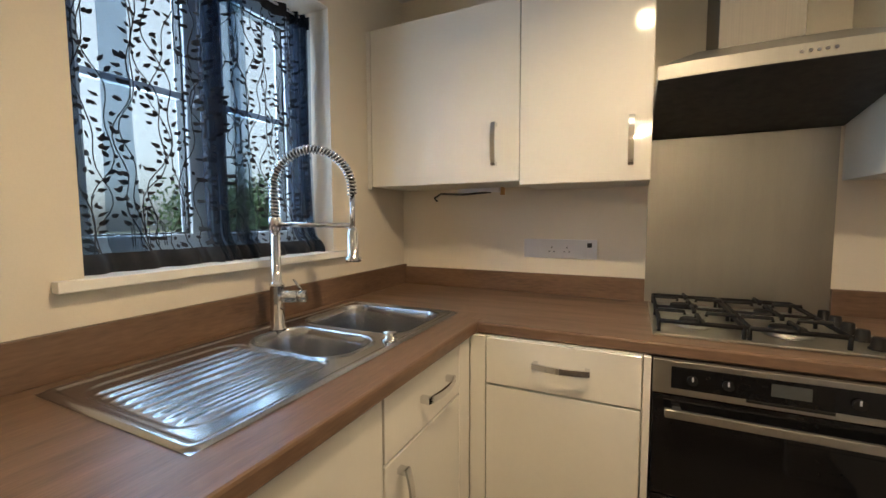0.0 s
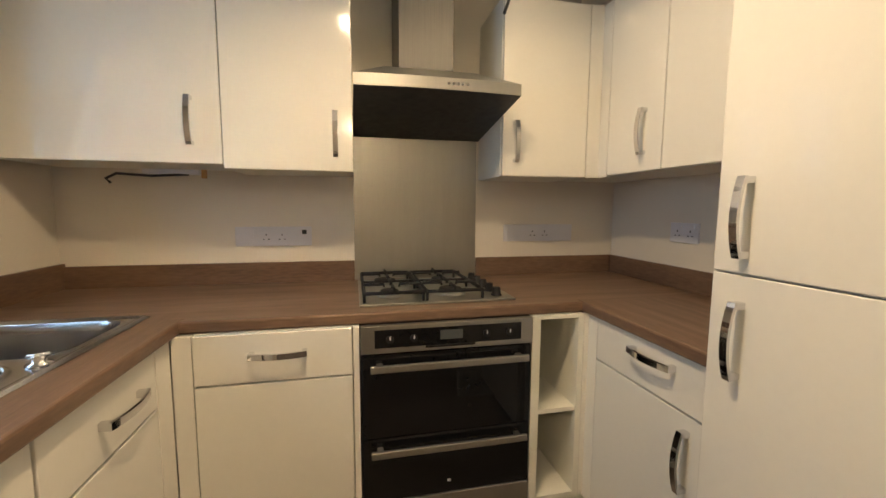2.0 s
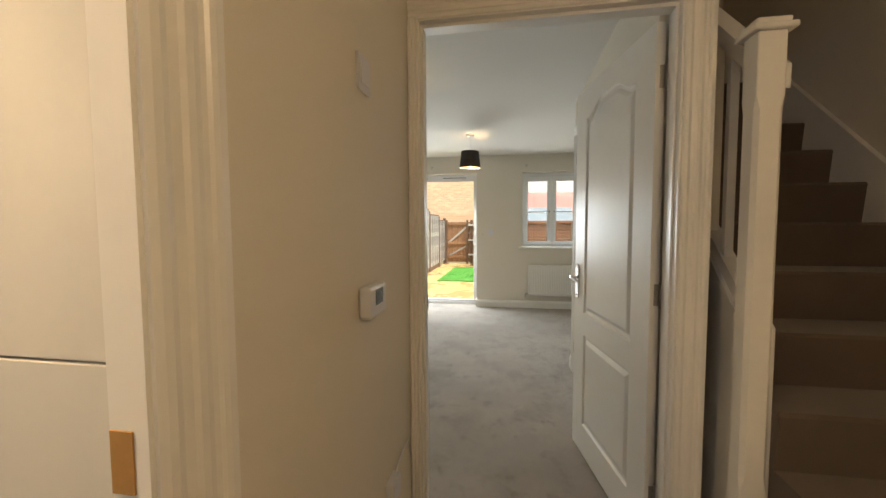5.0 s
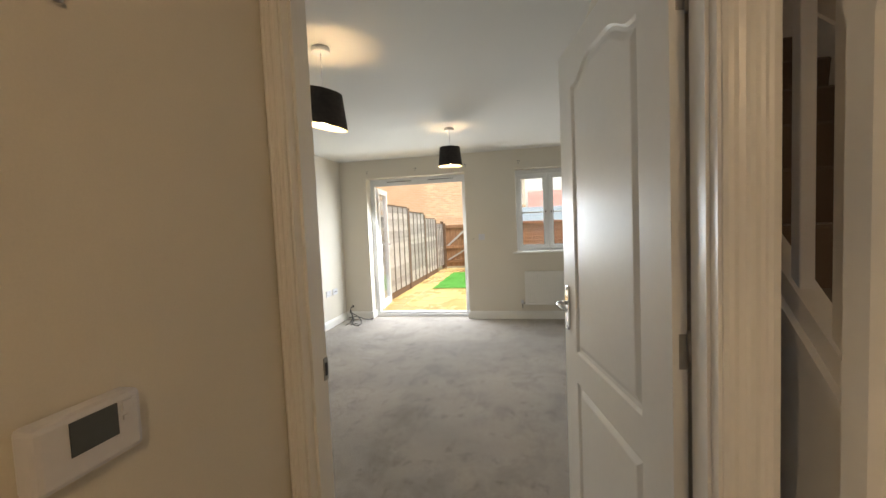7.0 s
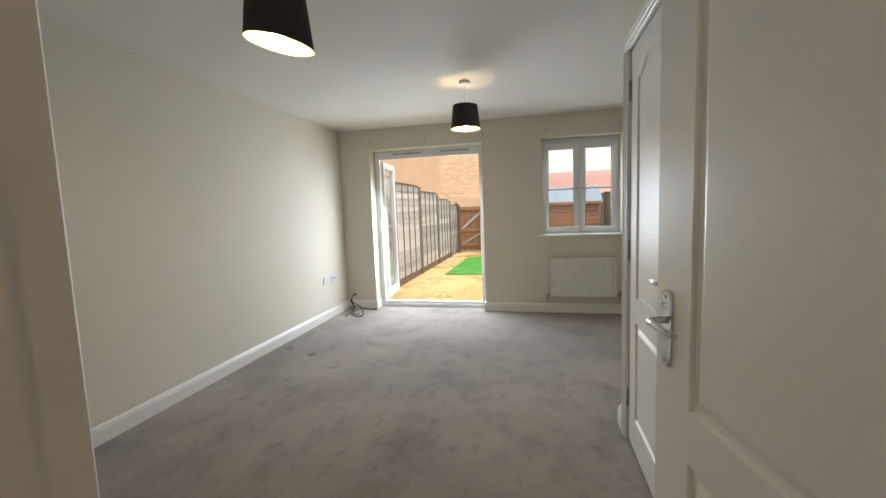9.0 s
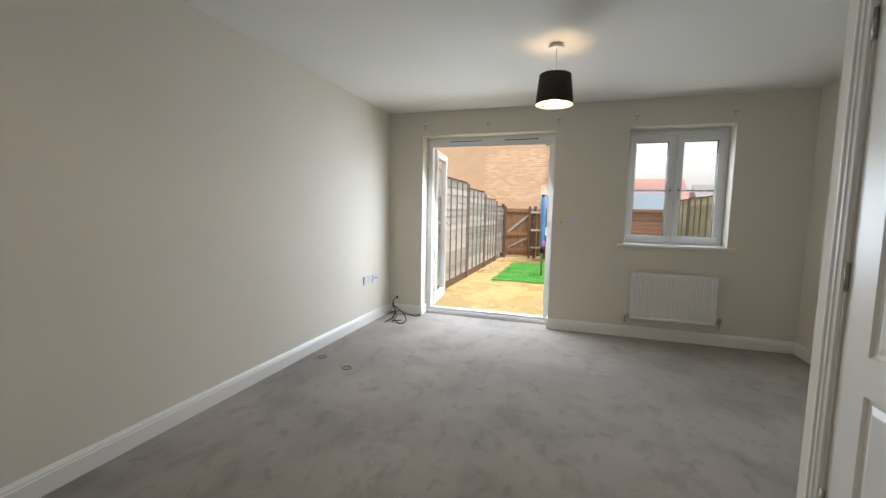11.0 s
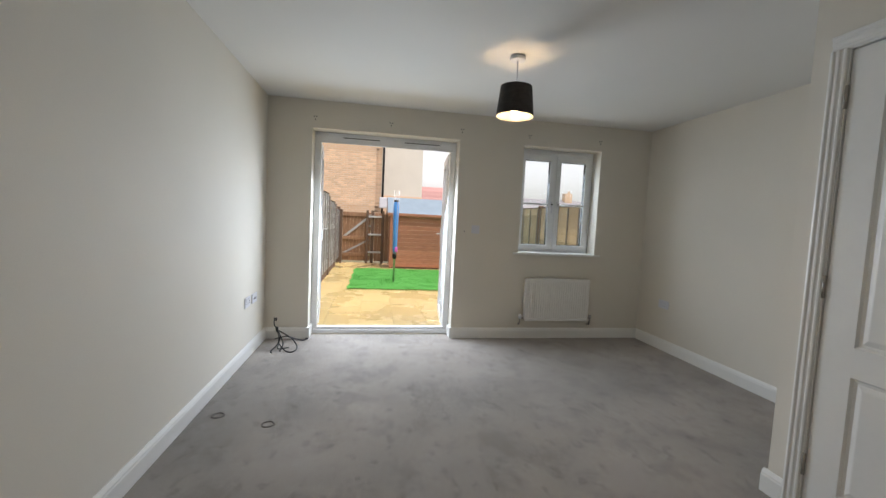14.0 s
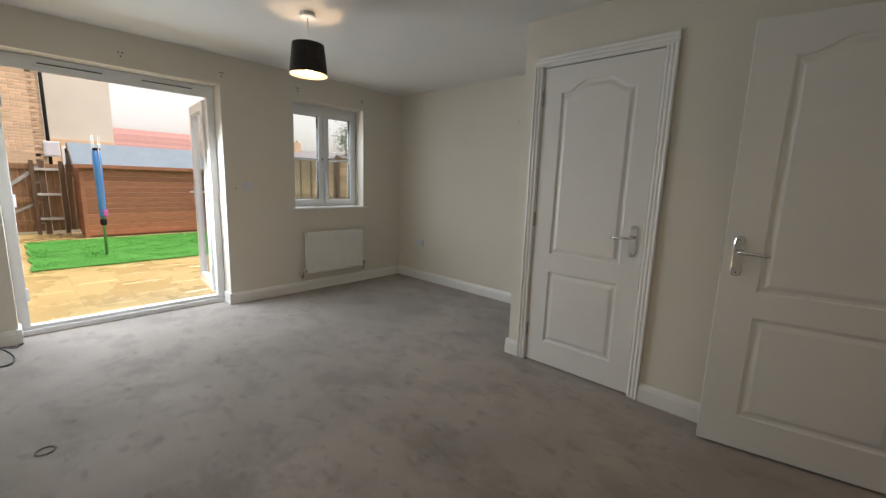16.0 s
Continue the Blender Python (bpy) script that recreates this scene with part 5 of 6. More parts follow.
# ---- living room ----
def pendant(x, y, tilt, drop=0.0):
    p = thing("pendant_lamp", (x, y, 1.98 - drop), "black tapered drum shade pendant lamp, lit, with white lining", "pendant lamp", "living room pendants")
    part("ceiling_rose", lathe([(0.048, 0.0), (0.052, 0.012), (0.05, 0.028), (0.0005, 0.0285)], (x, y, TOP - 0.029), 24), PLASTIC, p, "white ceiling rose")
    part("cord", tube([(x, y, 2.14 - drop), (x, y, TOP - 0.028)], 0.0035, 8), PLASTIC, p, "white cord")
    part("holder", lathe([(0.019, 0), (0.021, 0.03), (0.012, 0.06), (0.0005, 0.061)], (x, y, 2.084 - drop), 16), PLASTIC, p, "white lamp holder")
    part("bulb", lathe([(0.003, 0), (0.018, 0.006), (0.028, 0.026), (0.025, 0.045), (0.015, 0.07), (0.0005, 0.071)], (x, y, 2.015 - drop), 18), BULB, p, "lit bulb")
    tl = math.tan(radians(tilt))

    def cone(r0, r1, name, mat, label):
        bm = bmesh.new()
        rings = []
        for r, h in ((r0, 2.003 - drop), (r1, 2.200 - drop)):
            rings.append([bm.verts.new((x + r * math.cos(2 * math.pi * k / 48), y + r * math.sin(2 * math.pi * k / 48), h + r * math.sin(2 * math.pi * k / 48) * tl)) for k in range(48)])
        for k in range(48):
            fc = bm.faces.new((rings[0][k], rings[0][(k + 1) % 48], rings[1][(k + 1) % 48], rings[1][k]))
            fc.smooth = True
        return part(name, bm, mat, p, label)

    cone(0.127, 0.106, "shade", SHADE_OUT, "black woven shade")
    cone(0.1245, 0.1035, "lining", SHADE_IN, "white shade lining")
    bm = bmesh.new()
    for k in range(3):
        a = 2 * math.pi * k / 3
        tube([(x + 0.02 * math.cos(a), y + 0.02 * math.sin(a), 2.13 - drop), (x + 0.103 * math.cos(a), y + 0.103 * math.sin(a), 2.192 - drop + 0.103 * math.sin(a) * tl)], 0.0018, 5, bm)
    part("spider_ring", bm, PLASTIC, p)
    return p


pendant(3.42, 0.645, 12.0, 0.04)
pendant(5.51, 0.274, 1.0)

# radiator
rad = thing("radiator", (6.99, -0.85, 0.2), "white ribbed panel radiator below the window", "radiator")
RY0, RY1, RZ0, RZ1, RX = -1.222, -0.478, 0.215, 0.685, 6.965
bm = bmesh.new()
nr = 27
prof = []
for k in range(nr):
    a = RY0 + 0.02 + (RY1 - RY0 - 0.04) * k / nr
    w = (RY1 - RY0 - 0.04) / nr
    prof += [(RX + 0.010, a), (RX + 0.004, a + w * 0.15), (RX + 0.002, a + w * 0.5), (RX + 0.004, a + w * 0.85)]
prof += [(RX + 0.010, RY1 - 0.02), (RX + 0.016, RY1 - 0.02), (RX + 0.016, RY0 + 0.02)]
extrude(prof, "z", RZ0 + 0.03, RZ1 - 0.03, bm)
part("front_panel", bm, WHITE, rad, "white ribbed steel panel")
part("panel_edge", boxes((RX + 0.002, RX + 0.018, RY0, RY1, RZ0, RZ0 + 0.0295), (RX + 0.002, RX + 0.018, RY0, RY1, RZ1 - 0.0295, RZ1), (RX + 0.002, RX + 0.018, RY0, RY0 + 0.0195, RZ0 + 0.0295, RZ1 - 0.0295),
                         (RX + 0.002, RX + 0.018, RY1 - 0.0195, RY1, RZ0 + 0.0295, RZ1 - 0.0295), bevel=0.002), WHITE, rad)
part("back_panel", boxes((RX + 0.05, RX + 0.062, RY0 + 0.01, RY1 - 0.01, RZ0, RZ1), bevel=0.003), WHITE, rad)
part("top_grille", boxes(*[(RX + 0.018, RX + 0.05, RY0 + 0.02 + 0.024 * k, RY0 + 0.034 + 0.024 * k, RZ1 - 0.012, RZ1 - 0.004) for k in range(29)]), WHITE, rad, "slotted top grille")
part("side_panel", boxes((RX + 0.002, RX + 0.062, RY0 - 0.004, RY0 - 0.0005, RZ0 + 0.01, RZ1 - 0.004), bevel=0.001), WHITE, rad)
part("side_panel", boxes((RX + 0.002, RX + 0.062, RY1 + 0.0005, RY1 + 0.004, RZ0 + 0.01, RZ1 - 0.004), bevel=0.001), WHITE, rad)
part("bracket", boxes((RX + 0.062, LE - 0.001, -1.10, -1.07, 0.30, 0.60), (RX + 0.062, LE - 0.001, -0.63, -0.60, 0.30, 0.60)), WHITE, rad)
for yy, s in ((RY0, -1), (RY1, 1)):
    bm = tube([(RX + 0.03, yy, 0.24), (RX + 0.03, yy + s * 0.045, 0.24)], 0.009, 10)
    tube([(RX + 0.03, yy + s * 0.045, 0.235), (RX + 0.03, yy + s * 0.045, 0.225), (RX + 0.04, yy + s * 0.045, 0.17), (LE - 0.004, yy + s * 0.045, 0.165)], 0.0075, 10, bm)
    v = part("valve", bm, NICKEL, rad, "metal radiator valve")
    part("valve_cap", lathe([(0.016, 0), (0.018, 0.006), (0.016, 0.045), (0.0005, 0.048)], (RX + 0.03, yy + s * 0.045, 0.236), 14), NICKEL if s < 0 else PLASTIC, rad, "valve cap")

casement_window("window_2", "x", LE + 0.17, LE + 0.24, WNY[0] + 0.002, WNY[1] - 0.002, 0.965, 2.128, "white plastic window with two casements and glazing bars", 1.515, -1, 0.038)
solid("window_sill_2", boxes((LE - 0.028, LE, WNY[0] - 0.06, WNY[1] + 0.06, 0.94, 0.962), (LE, LE + 0.171, WNY[0] + 0.001, WNY[1] - 0.001, 0.9605, 0.966), bevel=0.002), WHITE, "white painted window board", "window sill", "structure")

# french doors
fd = tagged(new("door_3"), "white plastic french doors, both leaves open outwards", "french door", "", "structure")
F0, F1 = LE + 0.17, LE + 0.24
fd.location = (F0, 1.08, 0)
y0, y1 = FDY[0] + 0.004, FDY[1] - 0.004
part("door_frame", boxes((F0, F1, y0, y0 + 0.062, 0.075, 2.03), (F0, F1, y1 - 0.062, y1, 0.075, 2.03), (F0, F1, y0, y1, 2.03, 2.125)), UPVC, fd, "white plastic outer frame")
part("threshold", boxes((F0 - 0.015, F1 + 0.06, y0, y1, 0.003, 0.045), (F0, F1, y0, y1, 0.045, 0.075), bevel=0.004), UPVC, fd, "white plastic threshold")
part("head_bead", boxes((F0 - 0.008, F0, y0, y1, 2.105, 2.125), (F0 - 0.006, F0, y0 + 0.01, y1 - 0.01, 2.02, 2.032), bevel=0.002), UPVC, fd)
for a, b in ((1.14, 1.56), (0.50, 0.92)):
    v = part("trickle_vent", boxes((F0 - 0.012, F0 - 0.0005, a, b, 2.055, 2.092), bevel=0.003), UPVC, fd, "white trickle vent")
    part("slot", boxes((F0 - 0.0135, F0 - 0.0122, a + 0.02, b - 0.02, 2.075, 2.084)), DARK, v, "dark vent slot")


def french_leaf(hy, way, deg):
    """An open leaf hinged at hy; it stands out into the garden, deg degrees from shut. way: +1 when it shuts towards smaller y."""
    W, T = 0.66, 0.062
    holder_ = new("leaf")
    holder_.parent = fd

    def bx(*s, bevel=0.0):
        return boxes(*s, bevel=bevel)

    z0, z1, sw = 0.08, 2.015, 0.085
    bm = bx((0, W, 0, T, z0, z0 + sw + 0.02), (0, W, 0, T, z1 - sw, z1), (0, sw, 0, T, z0 + sw + 0.02, z1 - sw), (W - sw, W, 0, T, z0 + sw + 0.02, z1 - sw), bevel=0.004)
    items = [("sash", bm, UPVC, "white plastic door sash")]
    items.append(("pane", bx((sw - 0.004, W - sw + 0.004, T / 2 - 0.004, T / 2 + 0.004, z0 + sw + 0.016, z1 - sw + 0.004)), PANE, "clear glass pane"))
    bm = bx((sw + 0.0, sw + 0.012, -0.001, T + 0.001, z0 + sw + 0.02, z1 - sw), (W - sw - 0.012, W - sw, -0.001, T + 0.001, z0 + sw + 0.02, z1 - sw))
    items.append(("gasket", bm, PLASTIC, "pale glazing gasket"))
    bm = bx((W - 0.055, W - 0.025, -0.008, -0.0005, 0.95, 1.17), (W - 0.055, W - 0.025, T + 0.0005, T + 0.008, 0.95, 1.17), bevel=0.003)
    for yy, o in ((-0.008, -1), (T + 0.008, 1)):
        tube([(W - 0.04, yy, 1.10), (W - 0.04, yy + o * 0.035, 1.10), (W - 0.06, yy + o * 0.042, 1.10), (W - 0.15, yy + o * 0.04, 1.10)], 0.008, 8, bm)
    items.append(("handle", bm, PLASTIC, "white lever handle"))
    bm = bmesh.new()
    for hz in (0.3, 1.05, 1.8):
        box(bm, -0.02, 0.01, T - 0.01, T + 0.012, hz - 0.05, hz + 0.05, 0.003)
    items.append(("hinge", bm, UPVC, "white plastic hinge"))
    a = radians(deg)
    for nm, b, mt, lb in items:
        for v in b.verts:
            u, t_, z = v.co
            if way > 0:
                dx, dy = math.sin(a) * u + math.cos(a) * t_ * -1, -math.cos(a) * u - math.sin(a) * t_
            else:
                dx, dy = math.sin(a) * u + math.cos(a) * t_ * -1, math.cos(a) * u + math.sin(a) * t_
            v.co = Vector((F1 + 0.065 + dx, hy + dy, z))
        bmesh.ops.recalc_face_normals(b, faces=b.faces)
        o = part(nm, b, mt, holder_, lb)
        if nm == "pane":
            o.visible_shadow = False
    return holder_


french_leaf(y1 - 0.004, 1, 96)
french_leaf(y0 + 0.004, -1, 96)

# wall plates
socket(6.40, 6.545, 0.447, 0.533, "y", LN, -1, 2, "white double socket on the long bare wall", "living room sockets")
tv, f = face_plate("aerial_plate", 6.60, 6.745, 0.447, 0.533, "y", LN, -1, "white aerial and data plate on the bare wall", "aerial socket", "living room sockets")
for k in range(3):
    on_plate(tv, "outlet", 6.635 + 0.03 * k, 6.647 + 0.03 * k, 0.48, 0.497, "y", f, -1, DARK)
socket(6.555, 6.70, 0.447, 0.533, "y", LS, 1, 2, "white double socket near the far corner", "living room sockets")
sw_, f = face_plate("switch_plate", 0.07, 0.157, 1.15, 1.237, "x", LE, -1, "white light switch beside the french doors", "light switch")
on_plate(sw_, "rocker", 0.105, 0.122, 1.18, 1.207, "x", f, -1, PLASTIC, 0.004)
solid("wall_plug", tube([(LE - 0.001, 0.235, 1.17), (LE - 0.003, 0.235, 1.17)], 0.006, 8), DARK, "dark screw hole in the cream wall", "wall plug")
for by in (1.80, 1.055, 0.31, -0.44, -1.275):
    bm = bmesh.new()
    for dy, dz in ((0.012, 0.016), (-0.012, 0.016), (0.0, -0.012)):
        tube([(LE - 0.0008, by + dy, 2.222 + dz), (LE - 0.004, by + dy, 2.222 + dz)], 0.006, 8, bm)
    tagged(solid("bracket_fixing", bm, DARK, "three dark screw holes where a curtain bracket was", "wall fixing", "", "curtain bracket fixings"))
bm = bmesh.new()
for dy, dz in ((0.01, 0.01), (-0.01, -0.01)):
    tube([(5.2 + dy, LS + 0.0008, 1.95 + dz), (5.2 + dy, LS + 0.003, 1.95 + dz)], 0.005, 8, bm)
solid("wall_plug", bm, DARK, "small dark screw holes in the bare wall", "wall plug")

# tangled aerial lead in the corner
bm = bmesh.new()
TX, TY = 6.75, 2.01
KNOT = (TX + 0.02, TY + 0.05, 0.165)


def strand(points, r):
    """A limp cable: a smooth run through a few points."""
    pts = [Vector(points[0])] + [Vector(p) for p in points] + [Vector(points[-1])]
    run = []
    for p0, p1, p2, p3 in zip(pts, pts[1:], pts[2:], pts[3:]):
        for q in range(7):
            u = q / 7
            run.append(0.5 * (2 * p1 + (p2 - p0) * u + (2 * p0 - 5 * p1 + 4 * p2 - p3) * u * u + (3 * p1 - p0 - 3 * p2 + p3) * u ** 3))
    tube(run + [pts[-1]], r, 6, bm)


strand([KNOT, (TX + 0.02, TY + 0.02, 0.10), (TX - 0.03, TY + 0.04, 0.03), (TX - 0.12, TY + 0.07, 0.008), (TX - 0.17, TY + 0.05, 0.007)], 0.006)
strand([KNOT, (TX - 0.01, TY + 0.01, 0.11), (TX - 0.05, TY - 0.02, 0.05), (TX - 0.13, TY - 0.01, 0.008)], 0.006)
strand([KNOT, (TX + 0.01, TY - 0.02, 0.13), (TX - 0.02, TY - 0.10, 0.085), (TX - 0.07, TY - 0.15, 0.03), (TX - 0.14, TY - 0.13, 0.008), (TX - 0.13, TY - 0.06, 0.010), (TX - 0.03, TY + 0.02, 0.05)], 0.006)
strand([(TX - 0.02, TY + 0.06, 0.09), (TX + 0.03, TY - 0.03, 0.10), (TX + 0.06, TY - 0.10, 0.07), (6.88, 1.89, 0.04), (6.94, 1.85, 0.012), (6.985, 1.83, 0.010)], 0.006)
strand([KNOT, (TX + 0.05, TY + 0.04, 0.09), (TX + 0.01, TY + 0.03, 0.04), (TX - 0.06, TY + 0.02, 0.009), (TX - 0.02, TY - 0.07, 0.008)], 0.005)
tube([(6.985, 1.83, 0.012), (7.01, 1.815, 0.012)], 0.009, 8, bm)
strand([(LE - 0.008, 2.138, 0.198), (LE - 0.06, 2.135, 0.20), (6.88, 2.11, 0.185), KNOT], 0.006)
tube([(TX + 0.02, TY + 0.05, 0.15), (TX + 0.02, TY + 0.05, 0.195)], 0.012, 8, bm)
solid("coiled_cable", bm, CABLE, "tangle of black cables lying in the room corner", "cable")
solid("cable_outlet", boxes((LE - 0.009, LE - 0.0008, 2.122, 2.154, 0.182, 0.214), bevel=0.003), DARK, "small dark cable outlet above the skirting", "cable outlet")

# castor dents in the carpet
CARPETDENT = material("crushed_carpet_pile", (0.20, 0.172, 0.15), 0.95, scale=40, fine=420, bump=0.6)
for mx_, my_ in ((5.43, 2.10), (5.297, 1.775)):
    bm = bmesh.new()
    pts = [(mx_ + 0.034 * math.cos(2 * math.pi * k / 24), my_ + 0.034 * math.sin(2 * math.pi * k / 24), 0.0) for k in range(25)]
    tube(pts, 0.0055, 6, bm)
    tagged(solid("carpet_dent", bm, CARPETDENT, "round furniture dent pressed into the carpet", "carpet mark", "", "carpet dents"))

# ---- garden ----
BATTEN = material("fence_batten", (0.25, 0.23, 0.22), 0.85, scale=4, fine=60, bump=0.3, stretch=(12, 12, 2), second=(0.15, 0.135, 0.125))
GZ = -0.12
solid("ground", boxes((-60, 90, -70, 70, GZ - 0.3, GZ - 0.045)), EARTH, "bare earth and rough ground", "ground", "structure")
patio = tagged(new("pavement"), "wet buff paving slabs with sandy joints", "patio", "", "structure")
patio.location = (11.3, 0.0, GZ - 0.04)
part("joint_bed", boxes((LE + 0.31, 15.3, -2.25, 2.25, GZ - 0.044, GZ - 0.0035)), PATIO, patio, "sandy paving joints")
turf = thing("artificial_grass", (12.2, 0.2, GZ), "bright green artificial grass mat lying on the paving", "artificial grass")
bm = bmesh.new()
grng = random.Random(5)
nx2, ny2 = 60, 60
X0, X1, Y0, Y1 = 10.62, 13.72, -2.2, 1.66
vv = [[bm.verts.new((X0 + (X1 - X0) * i / nx2 + 0.02 * math.sin(j * 0.5) + 0.03 * noise.noise((i * 0.3, j * 0.3, 0)), Y0 + (Y1 - Y0) * j / ny2 + 0.02 * math.sin(i * 0.4), GZ + 0.018 + 0.012 * (noise.noise((i * 0.2, j * 0.2, 2)) + 0.4))) for i in range(nx2 + 1)] for j in range(ny2 + 1)]
for j in range(ny2):
    for i in range(nx2):
        bm.faces.new((vv[j][i], vv[j][i + 1], vv[j + 1][i + 1], vv[j + 1][i]))
g = bmesh.ops.extrude_face_region(bm, geom=bm.faces[:])
bmesh.ops.translate(bm, verts=[v for v in g["geom"] if isinstance(v, bmesh.types.BMVert)], vec=(0, 0, -0.012))
bmesh.ops.recalc_face_normals(bm, faces=bm.faces)
part("mat", bm, TURF, turf)
bverts, bfaces = [], []
for k in range(26000):
    x, y = grng.uniform(X0 + 0.04, X1 - 0.04), grng.uniform(Y0 + 0.05, Y1 - 0.03)
    a, h = grng.uniform(0, 6.3), grng.uniform(0.012, 0.026)
    n0 = len(bverts)
    dx, dy = 0.004 * math.cos(a), 0.004 * math.sin(a)
    z = GZ + 0.016 - turf.location.z
    bverts += [(x - dx - 12.2, y - dy - 0.2, z), (x + dx - 12.2, y + dy - 0.2, z), (x + dy * 2 - 12.2, y - dx * 2 - 0.2, z + h)]
    bfaces.append((n0, n0 + 1, n0 + 2))
me = bpy.data.meshes.new("blades")
me.from_pydata(bverts, [], bfaces)
me.materials.append(TURF)
ob = tagged(new("blades", me), "", "", "", "stuff")
ob.parent = turf


def fence_panel(x0, x1, y, side, z0, z1, label, group, mat=None):
    """A waney-lap panel: overlapping boards, battens and framing."""
    f_ = thing("lap_fence", ((x0 + x1) / 2, y, z0), label, "fence panel", group)
    n_ = int((z1 - z0) / 0.125)
    for k in range(n_):
        za = z0 + (z1 - z0) * k / n_
        zb = za + (z1 - z0) / n_ + 0.02
        bm = bmesh.new()
        seg = 8
        rows_ = []
        for i in range(seg + 1):
            x = x0 + (x1 - x0) * i / seg
            wob = 0.012 * noise.noise((x * 1.7, k * 3.1, y))
            rows_.append([bm.verts.new((x, y + side * o, z)) for o, z in ((0.006, za + wob), (0.026, za + wob), (0.009, zb), (-0.002, zb))])
        for a, b in zip(rows_, rows_[1:]):
            for q in range(4):
                bm.faces.new((a[q], a[(q + 1) % 4], b[(q + 1) % 4], b[q]))
        bm.faces.new(rows_[0])
        bm.faces.new(rows_[-1][::-1])
        bmesh.ops.recalc_face_normals(bm, faces=bm.faces)
        part("board", bm, mat or FENCE, f_)
    for q in range(5):
        bx_ = x0 + 0.03 + (x1 - x0 - 0.06) * q / 4
        part("batten", boxes((bx_ - 0.014, bx_ + 0.014, *sorted((y + side * 0.0265, y + side * 0.045)), z0, z1), bevel=0.003), BATTEN, f_, "brown vertical batten")
    part("capping", boxes((x0, x1, y - 0.03, y + 0.04 if side > 0 else y + 0.03, z1 + 0.021, z1 + 0.04), bevel=0.003), FENCEPOST, f_, "brown top rail")
    return f_


TANFENCE = material("tan_fence_larch", (0.58, 0.47, 0.33), 0.85, scale=4, fine=40, bump=0.3, stretch=(2, 2, 12), second=(0.42, 0.33, 0.23), island=0.25)
tops = {7.45: 1.93, 9.05: 1.86, 10.75: 1.76, 12.45: 1.62, 14.0: 1.50}
xs = list(tops)
for a, b in zip(xs, xs[1:]):
    fence_panel(a + 0.05, b - 0.05, 2.25, -1, GZ + 0.14, tops[a] - 0.03, "weathered waney-lap fence panel, paler boards between brown battens", "left garden fence")
    part_ = solid("gravel_board", boxes((a + 0.05, b - 0.05, 2.235, 2.265, GZ - 0.01, GZ + 0.13), bevel=0.004), FENCEPOST, "dark gravel board at the foot of the fence", "gravel board", "", "left gravel boards")
for a in xs + [15.25]:
    tz = tops.get(a, 1.46) + 0.06
    solid("fence_post", boxes((a - 0.045, a + 0.045, 2.205, 2.295, GZ - 0.05, tz), (a - 0.055, a + 0.055, 2.195, 2.305, tz, tz + 0.02), bevel=0.006), FENCEPOST, "brown square timber fence post", "fence post", "", "left fence posts")
fence_panel(14.05, 15.2, 2.25, -1, GZ + 0.14, 1.43, "weathered waney-lap fence panel at the end of the garden", "left garden fence")
for k in range(5):
    a = 7.5 + 1.83 * k
    fence_panel(a + 0.05, a + 1.78, -2.38, 1, GZ + 0.06, 1.62, "tan waney-lap fence panel seen through the window", "right garden fence", TANFENCE)
    solid("fence_post", boxes((a - 0.045, a + 0.045, -2.43, -2.34, GZ - 0.05, 1.70), bevel=0.006), FENCEPOST, "brown square timber fence post", "fence post", "", "right fence posts")


# gate at the end
gate = thing("garden_gate", (15.2, 1.6, GZ), "brown stained timber garden gate with diagonal brace, half weathered", "gate")
for k in range(8):
    a = 1.295 + 0.103 * k
    part("board", boxes((15.20, 15.22, a + 0.002, a + 0.102, GZ + 0.06, 1.40), bevel=0.002), GATE, gate)
for nm, s in (("rail", (15.155, 15.199, 1.295, 2.115, 1.28, 1.38)), ("rail", (15.155, 15.199, 1.295, 2.115, 0.58, 0.68)), ("rail", (15.155, 15.199, 1.295, 2.115, 0.08, 0.18))):
    part(nm, boxes(s, bevel=0.004), GATE, gate)
for z0, z1 in ((0.18, 0.58), (0.68, 1.28)):
    bm = extrude([(2.10, z0), (2.0, z0), (1.30, z1), (1.40, z1)], "x", 15.16, 15.198)
    part("brace", bm, FENCE, gate, "pale weathered diagonal brace")
for z in (1.315, 0.11):
    part("strap_hinge", boxes((15.148, 15.154, 1.25, 1.43, z, z + 0.03)), NICKEL, gate, "metal strap hinge")
part("latch", boxes((15.142, 15.154, 1.22, 1.37, 0.98, 1.02)), NICKEL, gate, "metal latch")
solid("gate_post", boxes((15.14, 15.24, 1.195, 1.29, GZ - 0.05, 1.47), bevel=0.006), FENCEPOST, "dark brown gate post", "gate post", "", "gate posts")
solid("gate_post", boxes((15.14, 15.24, 2.125, 2.20, GZ - 0.05, 1.47), bevel=0.006), FENCEPOST, "dark brown gate post", "gate post", "", "gate posts")
RAIL = material("bleached_timber_rail", (0.62, 0.62, 0.62), 0.7, scale=4, fine=60, bump=0.2, second=(0.45, 0.44, 0.43))
side = thing("side_fence", (15.2, 0.8, GZ), "short brown board fence between gate and shed with pale rails", "fence")
for k in range(7):
    a = 0.45 + 0.105 * k
    part("board", boxes((15.20, 15.22, a + 0.002, a + 0.102, GZ + 0.06, 1.40), bevel=0.002), GATE, side)
for z in (1.26, 0.72, 0.19):
    part("rail", boxes((15.085, 15.199, 0.98, 1.36, z, z + 0.05), bevel=0.006), RAIL, side, "pale weathered rail")
for a in (0.90, 1.36):
    part("post", boxes((15.08, 15.18, a, a + 0.075, GZ - 0.02, 1.47), bevel=0.006), FENCEPOST, side, "dark brown post")

